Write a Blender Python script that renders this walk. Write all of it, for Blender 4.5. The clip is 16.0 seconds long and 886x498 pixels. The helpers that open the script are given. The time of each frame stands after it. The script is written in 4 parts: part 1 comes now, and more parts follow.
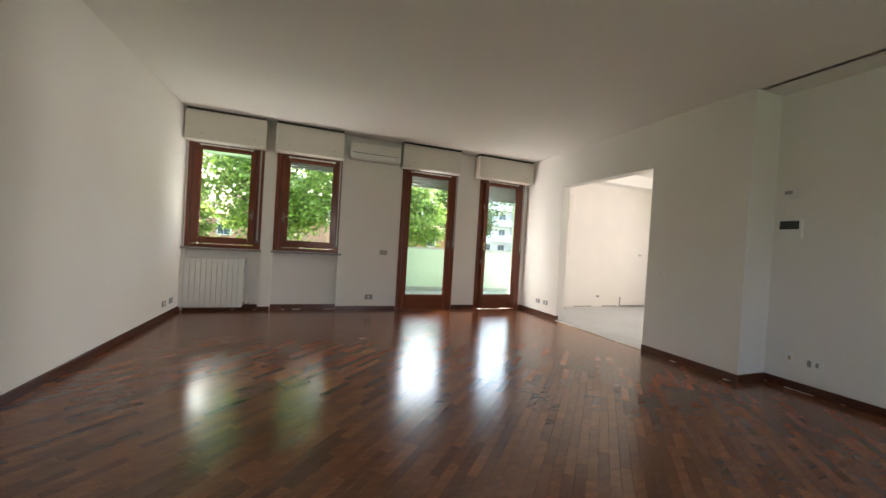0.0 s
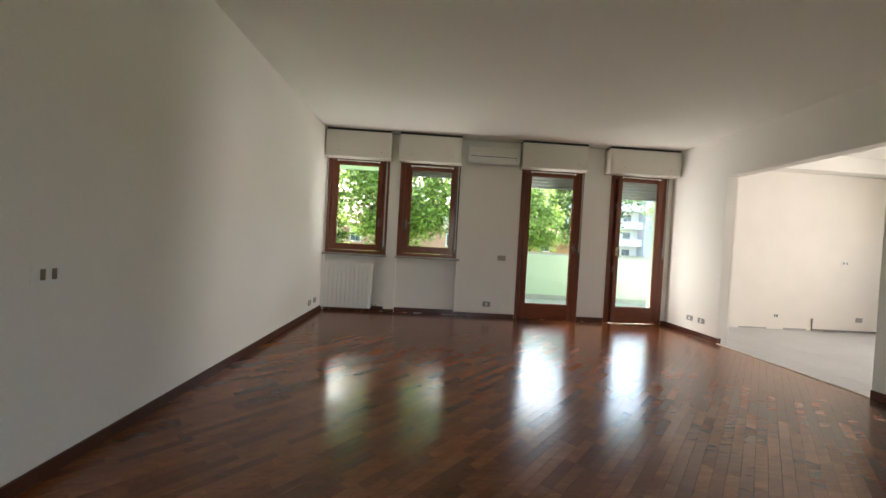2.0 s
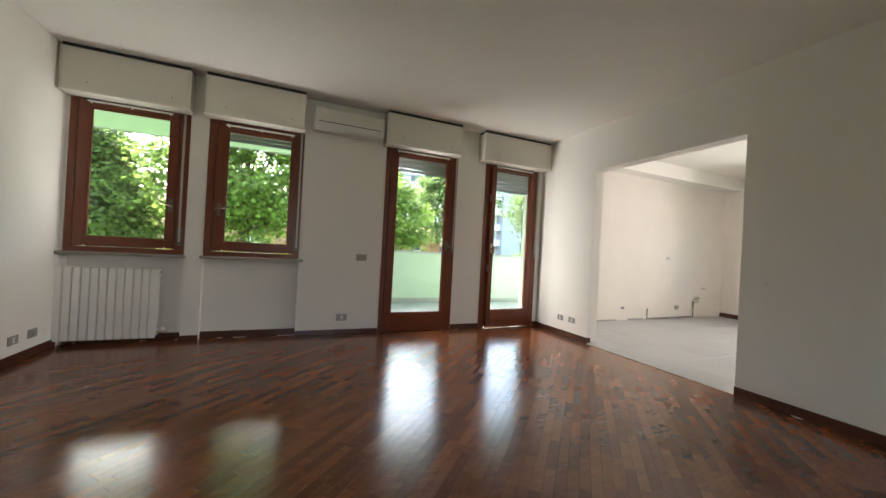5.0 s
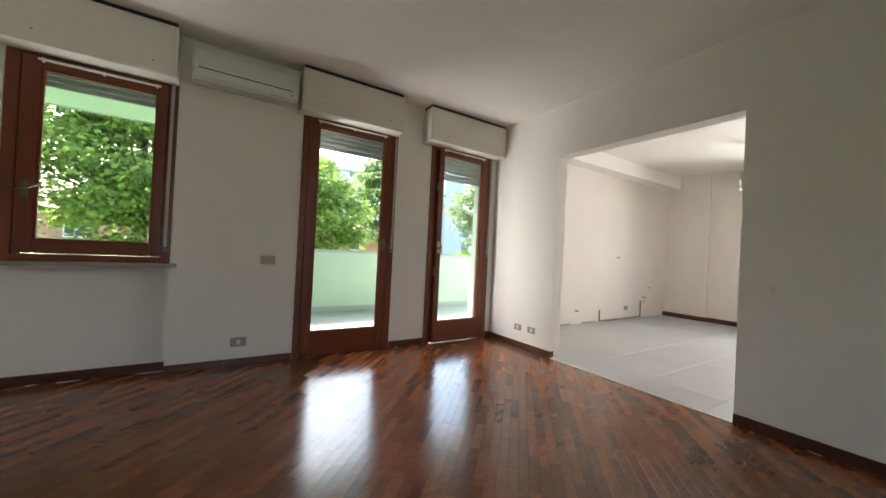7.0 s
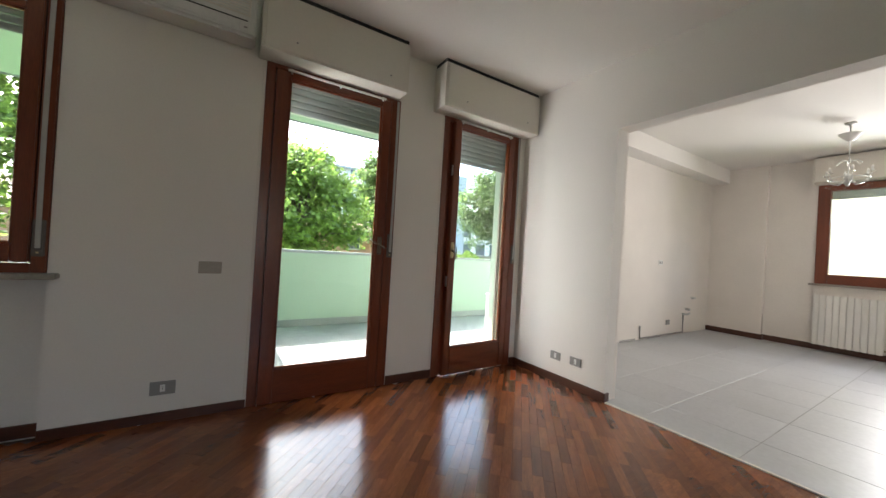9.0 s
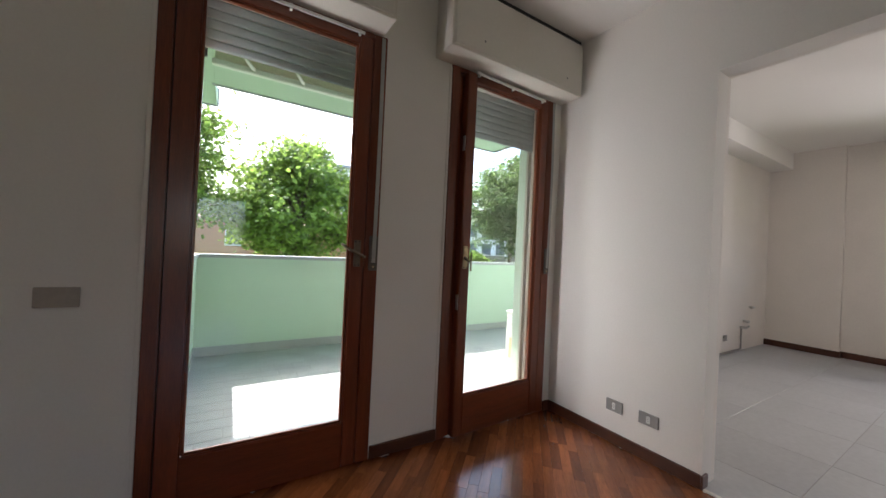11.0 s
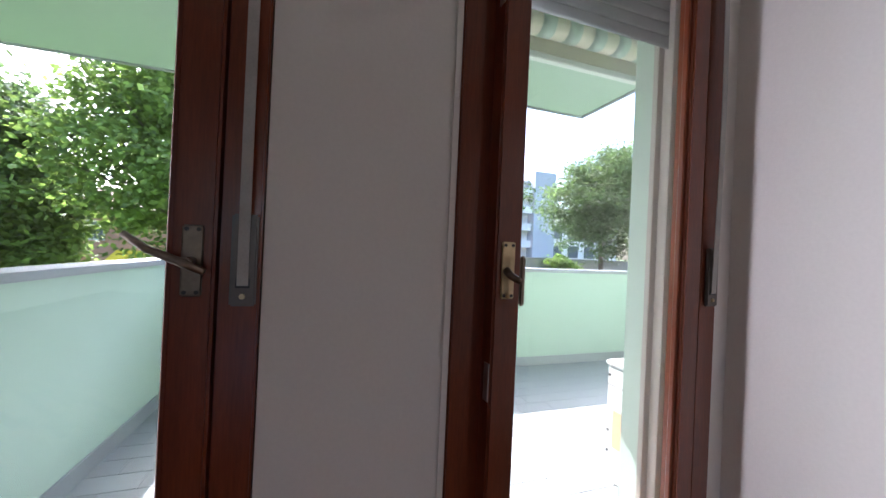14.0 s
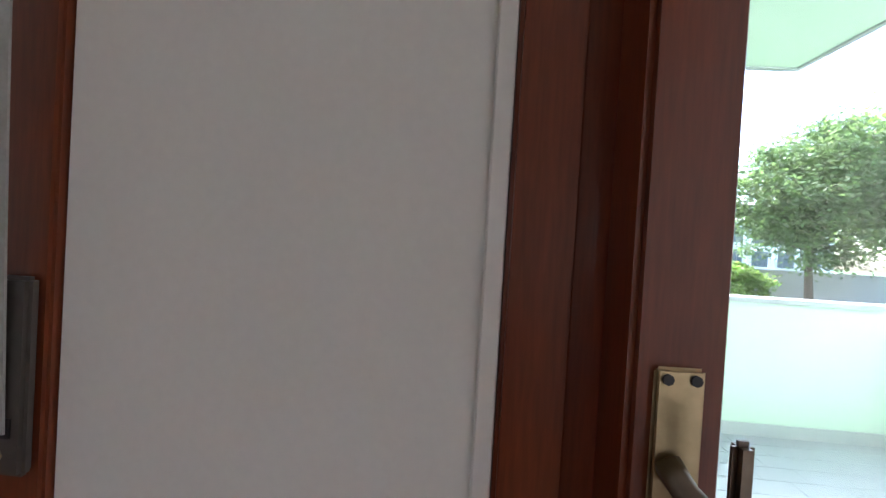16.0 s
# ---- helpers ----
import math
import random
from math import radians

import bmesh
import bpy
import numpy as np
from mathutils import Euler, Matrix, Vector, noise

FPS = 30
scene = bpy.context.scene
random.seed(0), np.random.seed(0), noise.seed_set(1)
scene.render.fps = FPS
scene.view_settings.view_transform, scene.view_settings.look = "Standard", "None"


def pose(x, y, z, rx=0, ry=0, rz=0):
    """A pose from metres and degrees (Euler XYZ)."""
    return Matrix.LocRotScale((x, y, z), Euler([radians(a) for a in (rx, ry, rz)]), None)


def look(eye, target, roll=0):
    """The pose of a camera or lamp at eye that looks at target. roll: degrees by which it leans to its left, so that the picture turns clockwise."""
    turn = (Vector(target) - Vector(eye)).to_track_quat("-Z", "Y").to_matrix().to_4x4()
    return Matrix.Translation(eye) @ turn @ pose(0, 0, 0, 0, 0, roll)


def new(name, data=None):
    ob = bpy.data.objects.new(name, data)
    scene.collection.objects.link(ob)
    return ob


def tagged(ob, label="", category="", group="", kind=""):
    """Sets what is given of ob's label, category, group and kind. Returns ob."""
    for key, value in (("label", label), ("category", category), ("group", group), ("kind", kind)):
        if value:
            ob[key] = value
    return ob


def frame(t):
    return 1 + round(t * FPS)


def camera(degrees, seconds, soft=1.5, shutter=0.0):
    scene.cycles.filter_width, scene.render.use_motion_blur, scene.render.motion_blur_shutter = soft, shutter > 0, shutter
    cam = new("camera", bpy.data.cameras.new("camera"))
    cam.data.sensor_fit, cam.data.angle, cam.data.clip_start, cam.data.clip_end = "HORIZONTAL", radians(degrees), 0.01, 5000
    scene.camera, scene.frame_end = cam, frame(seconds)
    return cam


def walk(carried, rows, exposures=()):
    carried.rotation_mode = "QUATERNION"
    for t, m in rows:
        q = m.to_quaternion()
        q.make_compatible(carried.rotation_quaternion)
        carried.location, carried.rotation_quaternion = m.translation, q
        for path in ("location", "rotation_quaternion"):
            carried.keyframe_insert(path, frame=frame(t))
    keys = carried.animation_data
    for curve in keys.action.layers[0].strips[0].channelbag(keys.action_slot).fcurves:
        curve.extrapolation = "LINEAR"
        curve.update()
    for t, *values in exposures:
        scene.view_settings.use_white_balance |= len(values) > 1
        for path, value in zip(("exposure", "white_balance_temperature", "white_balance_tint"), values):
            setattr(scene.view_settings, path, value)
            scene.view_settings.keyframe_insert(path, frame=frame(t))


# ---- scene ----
EXPO = 2.3
LOOKS = [(0.0, 1.6, 6600, 11), (5.0, 1.4, 6500, 9), (9.0, 1.05, 6250, 10), (12.5, 0.35, 6000, 20), (14.0, 0.55, 5700, 23), (15.4, 0.8, 5600, 22), (16.0, 1.35, 5550, 15)]
cam = camera(103.4, 16.0)
PATH = [
    (0, (-3.962, -6.007, 1.17), (-3.265, -4.132, 1.148), 3.5),
    (0.5, (-3.969, -5.973, 1.158), (-3.475, -4.035, 1.139), 3.5),
    (1, (-3.998, -5.948, 1.16), (-3.744, -3.965, 1.139), 3.5),
    (1.5, (-4.022, -5.9, 1.155), (-3.936, -3.902, 1.13), 3.2),
    (2, (-4.033, -5.719, 1.17), (-3.949, -3.721, 1.138), 3.2),
    (2.5, (-4.021, -5.56, 1.161), (-3.919, -3.563, 1.126), 3),
    (3, (-3.984, -5.359, 1.113), (-3.688, -3.381, 1.097), 2.7),
    (3.5, (-3.896, -5.145, 1.13), (-3.436, -3.199, 1.122), 2.8),
    (4, (-3.812, -4.984, 1.126), (-3.262, -3.062, 1.119), 2.8),
    (4.5, (-3.731, -4.749, 1.126), (-3.094, -2.853, 1.125), 2.8),
    (5, (-3.623, -4.58, 1.131), (-2.842, -2.739, 1.138), 3.1),
    (7.5, (-3.087, -3.516, 1.15), (-2.002, -1.836, 1.168), 2.8),
    (8, (-2.943, -3.277, 1.162), (-1.861, -1.595, 1.181), 2.9),
    (8.5, (-2.846, -3.057, 1.169), (-1.754, -1.382, 1.183), 3.3),
    (9, (-2.767, -2.8, 1.176), (-1.697, -1.111, 1.192), 3.4),
    (11.5, (-2.105, -1.723, 1.237), (-1.077, -0.007, 1.246), 2.3),
    (12, (-1.944, -1.494, 1.224), (-1.023, 0.281, 1.245), 2.8),
    (12.5, (-1.761, -1.345, 1.216), (-1.022, 0.513, 1.231), 2.5),
    (13, (-1.597, -1.187, 1.202), (-0.894, 0.685, 1.236), 2.3),
    (14, (-1.375, -0.876, 1.241), (-0.752, 1.024, 1.249), 2.6),
    (14.5, (-1.234, -0.723, 1.253), (-0.752, 1.218, 1.255), 2.7),
    (15, (-1.151, -0.599, 1.271), (-0.83, 1.375, 1.275), 2.7),
    (15.5, (-1.118, -0.453, 1.32), (-0.994, 1.543, 1.311), 2.9),
    (16, (-1.098, -0.34, 1.356), (-1.221, 1.656, 1.332), 3.4),
]
walk(cam, [(t, look(eye, target, roll)) for t, eye, target, roll in PATH],
     exposures=[(t, EXPO + e, k, g) for t, e, k, g in LOOKS])

# ---------------------------------------------------------------- world, sun
SUN_DIR = Vector((-0.31, 0.94, 1.0)).normalized()
world = bpy.data.worlds.new("sky_world")
scene.world = world
world.use_nodes = True
wn = world.node_tree.nodes
sky = wn.new("ShaderNodeTexSky")
sky.sky_type = "NISHITA"
sky.sun_disc = False
sky.sun_elevation = math.asin(SUN_DIR.z)
sky.sun_rotation = math.atan2(SUN_DIR.x, SUN_DIR.y)
sky.air_density, sky.dust_density, sky.ozone_density = 1.0, 3.5, 1.0
wn["Background"].inputs["Strength"].default_value = 0.135
world.node_tree.links.new(sky.outputs[0], wn["Background"].inputs["Color"])
sun_data = bpy.data.lights.new("sun", "SUN")
sun_data.energy, sun_data.angle, sun_data.color = 2.3, radians(0.6), (1.0, 0.95, 0.87)
sun = new("sun", sun_data)
sun.matrix_world = look(SUN_DIR * 40, (0, 0, 0))



def sky_lamp(name, at, target, wide, high, watts, spread=180):
    """An area lamp in a window, door or added opening, for the sky's light."""
    data = bpy.data.lights.new(name, "AREA")
    data.shape, data.size, data.size_y, data.energy, data.color = "RECTANGLE", wide, high, watts, LAMP_COL
    data.spread = radians(spread)
    ob = new(name, data)
    ob.matrix_world = look(at, target)


LAMP_COL = (1.0, 0.96, 0.94)
sky_lamp("sky_lamp_kitchen", (5.22, -2.52, 1.82), (-2.0, -2.7, 1.45), 0.7, 1.2, 7.0, 125)
sky_lamp("sky_lamp_window", (-5.21, 0.19, 0.965), (-5.21, -0.25, 2.2), 0.80, 0.12, 0.55)
sky_lamp("sky_lamp_window", (-4.07, 0.19, 0.965), (-4.07, -0.35, 2.2), 0.80, 0.12, 0.8)
sky_lamp("sky_lamp_window", (-4.745, 0.12, 1.7), (-5.3, -0.4, 1.7), 0.10, 1.3, 0.5)
sky_lamp("sky_lamp_door", (-2.52, 0.13, 1.15), (-1.8, -0.72, 1.15), 0.09, 2.0, 2.2)
# Added fill lamp, out of view; brightens the set-back wall and right side.
sky_lamp("fill_lamp_south", (-2.7, -8.72, 1.6), (-2.2, 0, 1.2), 1.4, 1.3, 1.25)
sky_lamp("sky_lamp_door", (-1.02, 0.13, 1.15), (-0.55, -0.42, 1.15), 0.10, 2.0, 1.5)

# ---------------------------------------------------------------- materials
def material(name, base, rough=0.6, metal=0.0, vary=0.12, scale=6.0, grain=60.0, bump=0.05, stretch=(1, 1, 1),
             rand="", spread=0.3, coat=0.0, dark=None, dist=0.002, rvary=0.08):
    """Two scales of noise over a base colour, with grain bump; rand 'object' or 'island' varies each piece."""
    m = bpy.data.materials.new(name)
    m.use_nodes = True
    nt = m.node_tree
    n, l = nt.nodes, nt.links
    b = n["Principled BSDF"]
    co = n.new("ShaderNodeTexCoord")
    mp = n.new("ShaderNodeMapping")
    mp.inputs["Scale"].default_value = stretch
    l.new(co.outputs["Object"], mp.inputs["Vector"])
    big, fine = n.new("ShaderNodeTexNoise"), n.new("ShaderNodeTexNoise")
    big.inputs["Scale"].default_value, fine.inputs["Scale"].default_value = scale, grain
    big.inputs["Detail"].default_value, fine.inputs["Detail"].default_value = 4.0, 5.0
    vec = mp.outputs["Vector"]
    rnd = None
    if rand:
        if rand == "object":
            rnd = n.new("ShaderNodeObjectInfo").outputs["Random"]
        else:
            rnd = n.new("ShaderNodeNewGeometry").outputs["Random Per Island"]
        mul = n.new("ShaderNodeMath")
        mul.operation = "MULTIPLY"
        mul.inputs[1].default_value = 37.0
        l.new(rnd, mul.inputs[0])
        add = n.new("ShaderNodeVectorMath")
        l.new(vec, add.inputs[0])
        l.new(mul.outputs[0], add.inputs[1])
        vec = add.outputs[0]
    l.new(vec, big.inputs["Vector"])
    l.new(vec, fine.inputs["Vector"])
    mix = n.new("ShaderNodeMath")
    mix.operation = "MULTIPLY_ADD"
    l.new(fine.outputs["Fac"], mix.inputs[0])
    mix.inputs[1].default_value = 0.5
    half = n.new("ShaderNodeMath")
    half.operation = "MULTIPLY"
    half.inputs[1].default_value = 0.5
    l.new(big.outputs["Fac"], half.inputs[0])
    l.new(half.outputs[0], mix.inputs[2])
    ramp = n.new("ShaderNodeValToRGB")
    lo = dark or tuple(c * (1 - vary) for c in base)
    hi = tuple(min(1.0, c * (1 + vary)) for c in base)
    ramp.color_ramp.elements[0].position, ramp.color_ramp.elements[1].position = 0.3, 0.7
    ramp.color_ramp.elements[0].color, ramp.color_ramp.elements[1].color = (*lo, 1), (*hi, 1)
    l.new(mix.outputs[0], ramp.inputs[0])
    col = ramp.outputs[0]
    if rnd is not None:
        hsv = n.new("ShaderNodeHueSaturation")
        mr = n.new("ShaderNodeMapRange")
        mr.inputs["To Min"].default_value, mr.inputs["To Max"].default_value = 1 - spread, 1 + spread
        l.new(rnd, mr.inputs["Value"])
        l.new(mr.outputs[0], hsv.inputs["Value"])
        l.new(col, hsv.inputs["Color"])
        col = hsv.outputs[0]
    l.new(col, b.inputs["Base Color"])
    rr = n.new("ShaderNodeMapRange")
    rr.inputs["To Min"].default_value, rr.inputs["To Max"].default_value = max(0.02, rough - rvary), min(1.0, rough + rvary)
    l.new(big.outputs["Fac"], rr.inputs["Value"])
    l.new(rr.outputs[0], b.inputs["Roughness"])
    b.inputs["Metallic"].default_value = metal
    b.inputs["Coat Weight"].default_value = coat
    b.inputs["Coat Roughness"].default_value = 0.12
    if bump:
        bp = n.new("ShaderNodeBump")
        bp.inputs["Strength"].default_value, bp.inputs["Distance"].default_value = bump, dist
        l.new(mix.outputs[0], bp.inputs["Height"])
        l.new(bp.outputs[0], b.inputs["Normal"])
    return m


def leafy(m):
    """Lets light through the leaves."""
    n, l = m.node_tree.nodes, m.node_tree.links
    b = n["Principled BSDF"]
    col = b.inputs["Base Color"].links[0].from_socket
    tl, mx = n.new("ShaderNodeBsdfTranslucent"), n.new("ShaderNodeMixShader")
    out = [node for node in n if node.type == "OUTPUT_MATERIAL"][0]
    mx.inputs[0].default_value = 0.6
    l.new(col, tl.inputs["Color"])
    l.new(b.outputs[0], mx.inputs[1])
    l.new(tl.outputs[0], mx.inputs[2])
    l.new(mx.outputs[0], out.inputs["Surface"])


def glass_material(name, tint=(0.95, 0.98, 0.96)):
    m = bpy.data.materials.new(name)
    m.use_nodes = True
    n, l = m.node_tree.nodes, m.node_tree.links
    for node in list(n):
        if node.type != "OUTPUT_MATERIAL":
            n.remove(node)
    out = [node for node in n if node.type == "OUTPUT_MATERIAL"][0]
    tr, gl, mx, lw, mr = (n.new("ShaderNodeBsdfTransparent"), n.new("ShaderNodeBsdfGlossy"), n.new("ShaderNodeMixShader"),
                          n.new("ShaderNodeLayerWeight"), n.new("ShaderNodeMapRange"))
    tr.inputs[0].default_value = (*tint, 1)
    gl.inputs["Roughness"].default_value = 0.02
    lw.inputs["Blend"].default_value = 0.25
    mr.inputs["To Min"].default_value, mr.inputs["To Max"].default_value = 0.025, 0.45
    l.new(lw.outputs["Facing"], mr.inputs["Value"])
    l.new(mr.outputs[0], mx.inputs[0])
    l.new(tr.outputs[0], mx.inputs[1])
    l.new(gl.outputs[0], mx.inputs[2])
    l.new(mx.outputs[0], out.inputs[0])
    return m


PAINT = material("warm_white_wall_paint", (0.80, 0.765, 0.71), 0.85, vary=0.035, scale=1.2, grain=90, bump=0.12)
CEIL = material("ceiling_paint", (0.86, 0.83, 0.78), 0.9, vary=0.02, scale=0.8, grain=80, bump=0.06)
KPAINT = material("kitchen_plaster", (0.80, 0.75, 0.69), 0.85, vary=0.05, scale=2.5, grain=70, bump=0.15)
WOOD = material("varnished_mahogany", (0.16, 0.036, 0.011), 0.33, vary=0.35, scale=3.0, grain=26, bump=0.08, stretch=(9, 9, 0.7), coat=0.15)
WOOD_H = material("varnished_mahogany_rail", (0.16, 0.036, 0.011), 0.33, vary=0.35, scale=3.0, grain=26, bump=0.08, stretch=(0.7, 9, 9), coat=0.15)
SKIRT = material("dark_skirting_wood", (0.07, 0.022, 0.010), 0.4, vary=0.3, scale=4, grain=40, bump=0.06, stretch=(1, 1, 5), coat=0.2)
PLANK_KW = dict(rough=0.2, vary=0.34, scale=5.0, grain=34, bump=0.10, stretch=(0.8, 7, 7), spread=0.38, coat=0.12, dist=0.001, rvary=0.05)
PLANK = material("parquet_strip", (0.185, 0.058, 0.019), rand="object", **PLANK_KW)
PLANK_S = material("parquet_strip_far", (0.185, 0.058, 0.019), rand="island", **PLANK_KW)
UNDER = material("parquet_bed", (0.03, 0.012, 0.006), 0.6)
TILE_K = material("grey_kitchen_tile", (0.46, 0.465, 0.47), 0.42, vary=0.10, scale=2.2, grain=30, bump=0.05, rand="object", spread=0.04)
GROUT = material("grout", (0.40, 0.39, 0.37), 0.9, grain=120)
TILE_B = material("grey_balcony_tile", (0.32, 0.33, 0.335), 0.6, vary=0.12, scale=4, grain=60, bump=0.1, rand="object", spread=0.06)
GREEN = material("pale_green_render", (0.47, 0.58, 0.48), 0.85, vary=0.05, scale=1.5, grain=120, bump=0.2)
CAP = material("grey_coping_stone", (0.33, 0.34, 0.35), 0.6, vary=0.15, scale=6, grain=90, bump=0.15)
SILL = material("grey_brown_sill_stone", (0.30, 0.27, 0.23), 0.45, vary=0.2, scale=12, grain=90, bump=0.05)
BOXP = material("cream_box_enamel", (0.72, 0.68, 0.60), 0.5, vary=0.03, scale=2, grain=50, bump=0.04)
WHITE = material("white_plastic", (0.78, 0.77, 0.73), 0.4, vary=0.03, scale=5, grain=60, bump=0.02)
RADM = material("radiator_enamel", (0.80, 0.78, 0.73), 0.38, vary=0.03, scale=5, grain=60, bump=0.03)
GREYPL = material("grey_plate", (0.30, 0.29, 0.27), 0.45, vary=0.08, scale=9, grain=60, bump=0.02)
BRASS = material("worn_brass", (0.55, 0.44, 0.26), 0.32, metal=1.0, vary=0.15, scale=14, grain=80, bump=0.05)
BRONZE = material("dark_bronze", (0.20, 0.16, 0.12), 0.35, metal=1.0, vary=0.2, scale=14, grain=80, bump=0.05)
STEEL = material("brushed_steel", (0.60, 0.60, 0.58), 0.35, metal=1.0, vary=0.08, scale=14, grain=90, bump=0.03)
STRAP = material("grey_webbing", (0.42, 0.41, 0.38), 0.8, vary=0.12, scale=20, grain=200, bump=0.3)
SHUT = material("grey_shutter_slat", (0.36, 0.40, 0.40), 0.5, vary=0.07, scale=6, grain=60, bump=0.03)
GUIDE = material("beige_shutter_channel", (0.40, 0.35, 0.29), 0.45, vary=0.1, scale=8, grain=60, bump=0.03)
WINDER = material("dark_winder_metal", (0.13, 0.115, 0.10), 0.4, metal=0.5, vary=0.15, scale=12, grain=80, bump=0.04)
# Black plastic parts, and the painted shade in gaps.
BLACK = material("black_plastic_and_gap_shade", (0.02, 0.02, 0.02), 0.35, vary=0.2)
SCREEN = material("dark_screen", (0.035, 0.04, 0.035), 0.2, vary=0.15)
ACM = material("aged_white_casing", (0.68, 0.68, 0.64), 0.5, vary=0.06, scale=5, grain=50, bump=0.04)
ORANGE = material("orange_label", (0.72, 0.42, 0.24), 0.6)
CANVAS = material("striped_canvas_cream", (0.62, 0.57, 0.44), 0.9, vary=0.1, scale=9, grain=200, bump=0.2)
CANVAS_G = material("striped_canvas_green", (0.42, 0.50, 0.42), 0.9, vary=0.1, scale=9, grain=200, bump=0.2)
GLASS = glass_material("window_glass")
CRYSTAL = glass_material("crystal", (0.9, 0.9, 0.88))
BARK = material("bark", (0.10, 0.075, 0.055), 0.9, vary=0.4, scale=8, grain=40, bump=0.6, dist=0.02, stretch=(3, 3, 0.6))
LEAF = material("maple_leaf", (0.20, 0.29, 0.06), 0.55, vary=0.3, scale=0.8, grain=9, bump=0, rand="island", spread=0.45)
LEAF_D = material("dark_leaf", (0.13, 0.20, 0.06), 0.55, vary=0.3, scale=0.8, grain=9, bump=0, rand="island", spread=0.45)
LEAF_L = material("light_leaf", (0.21, 0.33, 0.06), 0.55, vary=0.3, scale=0.8, grain=9, bump=0, rand="island", spread=0.4)
for leaf_mat in (LEAF, LEAF_D, LEAF_L):
    leafy(leaf_mat)
TERRA = material("terracotta_render", (0.50, 0.27, 0.18), 0.85, vary=0.1, scale=0.6, grain=20, bump=0.1)
ROOF = material("clay_roof", (0.26, 0.15, 0.11), 0.85, vary=0.25, scale=1.5, grain=14, bump=0.3)
YELLOW = material("yellow_canvas", (0.78, 0.58, 0.03), 0.8, vary=0.08)
WHITEB = material("white_facade", (0.72, 0.71, 0.68), 0.8, vary=0.05, scale=0.4, grain=8, bump=0.05)
BLUEGREY = material("blue_grey_facade", (0.42, 0.44, 0.48), 0.8, vary=0.06, scale=0.4, grain=8, bump=0.05)
CREAM = material("cream_facade", (0.50, 0.44, 0.33), 0.85, vary=0.05, scale=0.4, grain=8, bump=0.05)
DARKWIN = material("dark_window", (0.08, 0.10, 0.12), 0.12, vary=0.2, scale=2)
GRASS = material("lawn", (0.07, 0.12, 0.03), 0.9, vary=0.4, scale=0.5, grain=12, bump=0.4)
ASPHALT = material("asphalt", (0.055, 0.055, 0.055), 0.9, vary=0.2, scale=1, grain=60, bump=0.3)
STONEW = material("grey_garden_wall", (0.34, 0.34, 0.33), 0.85, vary=0.1, scale=1, grain=15, bump=0.2)

# ---------------------------------------------------------------- builders
ORG = {}


def box(bm, x0, x1, y0, y1, z0, z1):
    vs = [bm.verts.new((x, y, z)) for x in (x0, x1) for y in (y0, y1) for z in (z0, z1)]
    for f in ((0, 1, 3, 2), (4, 6, 7, 5), (0, 4, 5, 1), (2, 3, 7, 6), (0, 2, 6, 4), (1, 5, 7, 3)):
        bm.faces.new([vs[i] for i in f])
    return vs


def boxes(*dims, bevel=0.0, seg=2):
    bm = bmesh.new()
    for d in dims:
        box(bm, *d)
    bmesh.ops.recalc_face_normals(bm, faces=bm.faces)
    if bevel:
        bmesh.ops.bevel(bm, geom=bm.edges[:], offset=bevel, segments=seg, affect="EDGES", clamp_overlap=True)
    return bm


def tube(points, r, n=10, bm=None, caps=True):
    """A round bar along points."""
    bm = bm or bmesh.new()
    rings = []
    pts = [Vector(p) for p in points]
    rr = r if isinstance(r, (list, tuple)) else [r] * len(pts)
    for i, p in enumerate(pts):
        d = (pts[min(i + 1, len(pts) - 1)] - pts[max(i - 1, 0)]).normalized()
        a = d.orthogonal().normalized() if abs(d.z) > 0.9 else d.cross(Vector((0, 0, 1))).normalized()
        b = d.cross(a)
        rings.append([bm.verts.new(p + rr[i] * (a * math.cos(2 * math.pi * k / n) + b * math.sin(2 * math.pi * k / n))) for k in range(n)])
    for u, v in zip(rings, rings[1:]):
        for k in range(n):
            f = bm.faces.new((u[k], u[(k + 1) % n], v[(k + 1) % n], v[k]))
            f.smooth = True
    if caps:
        bm.faces.new(rings[0])
        bm.faces.new(rings[-1])
    bmesh.ops.recalc_face_normals(bm, faces=bm.faces)
    return bm


def lathe(profile, centre, n=20, bm=None):
    """A turned shape: profile of (radius, z) about a vertical axis at centre."""
    return tube([(centre[0], centre[1], centre[2] + z) for _, z in profile], [max(r, 0.0005) for r, _ in profile], n, bm)


def link(name, bm, mat, origin):
    me = bpy.data.meshes.new(name)
    bmesh.ops.translate(bm, verts=bm.verts, vec=-Vector(origin))
    bm.to_mesh(me)
    bm.free()
    me.materials.append(mat)
    ob = new(name, me)
    ORG[ob] = Vector(origin)
    return ob


def part(name, bm, mat, parent, label="", origin=None):
    """One mesh under a thing or a part; bm is in world metres."""
    o = Vector(origin) if origin else ORG[parent]
    ob = link(name, bm, mat, o)
    ob.parent = parent
    ob.location = o - ORG[parent]
    return tagged(ob, label)


def thing(name, at, label, category, group="", kind=""):
    ob = new(name)
    ob.empty_display_size = 0.1
    ob.location = at
    ORG[ob] = Vector(at)
    return tagged(ob, label, category, group, kind)


def solid(name, bm, mat, label, category, kind="structure", origin=(0, 0, 0), group=""):
    ob = link(name, bm, mat, origin)
    ob.location = origin
    return tagged(ob, label, category, group, kind)


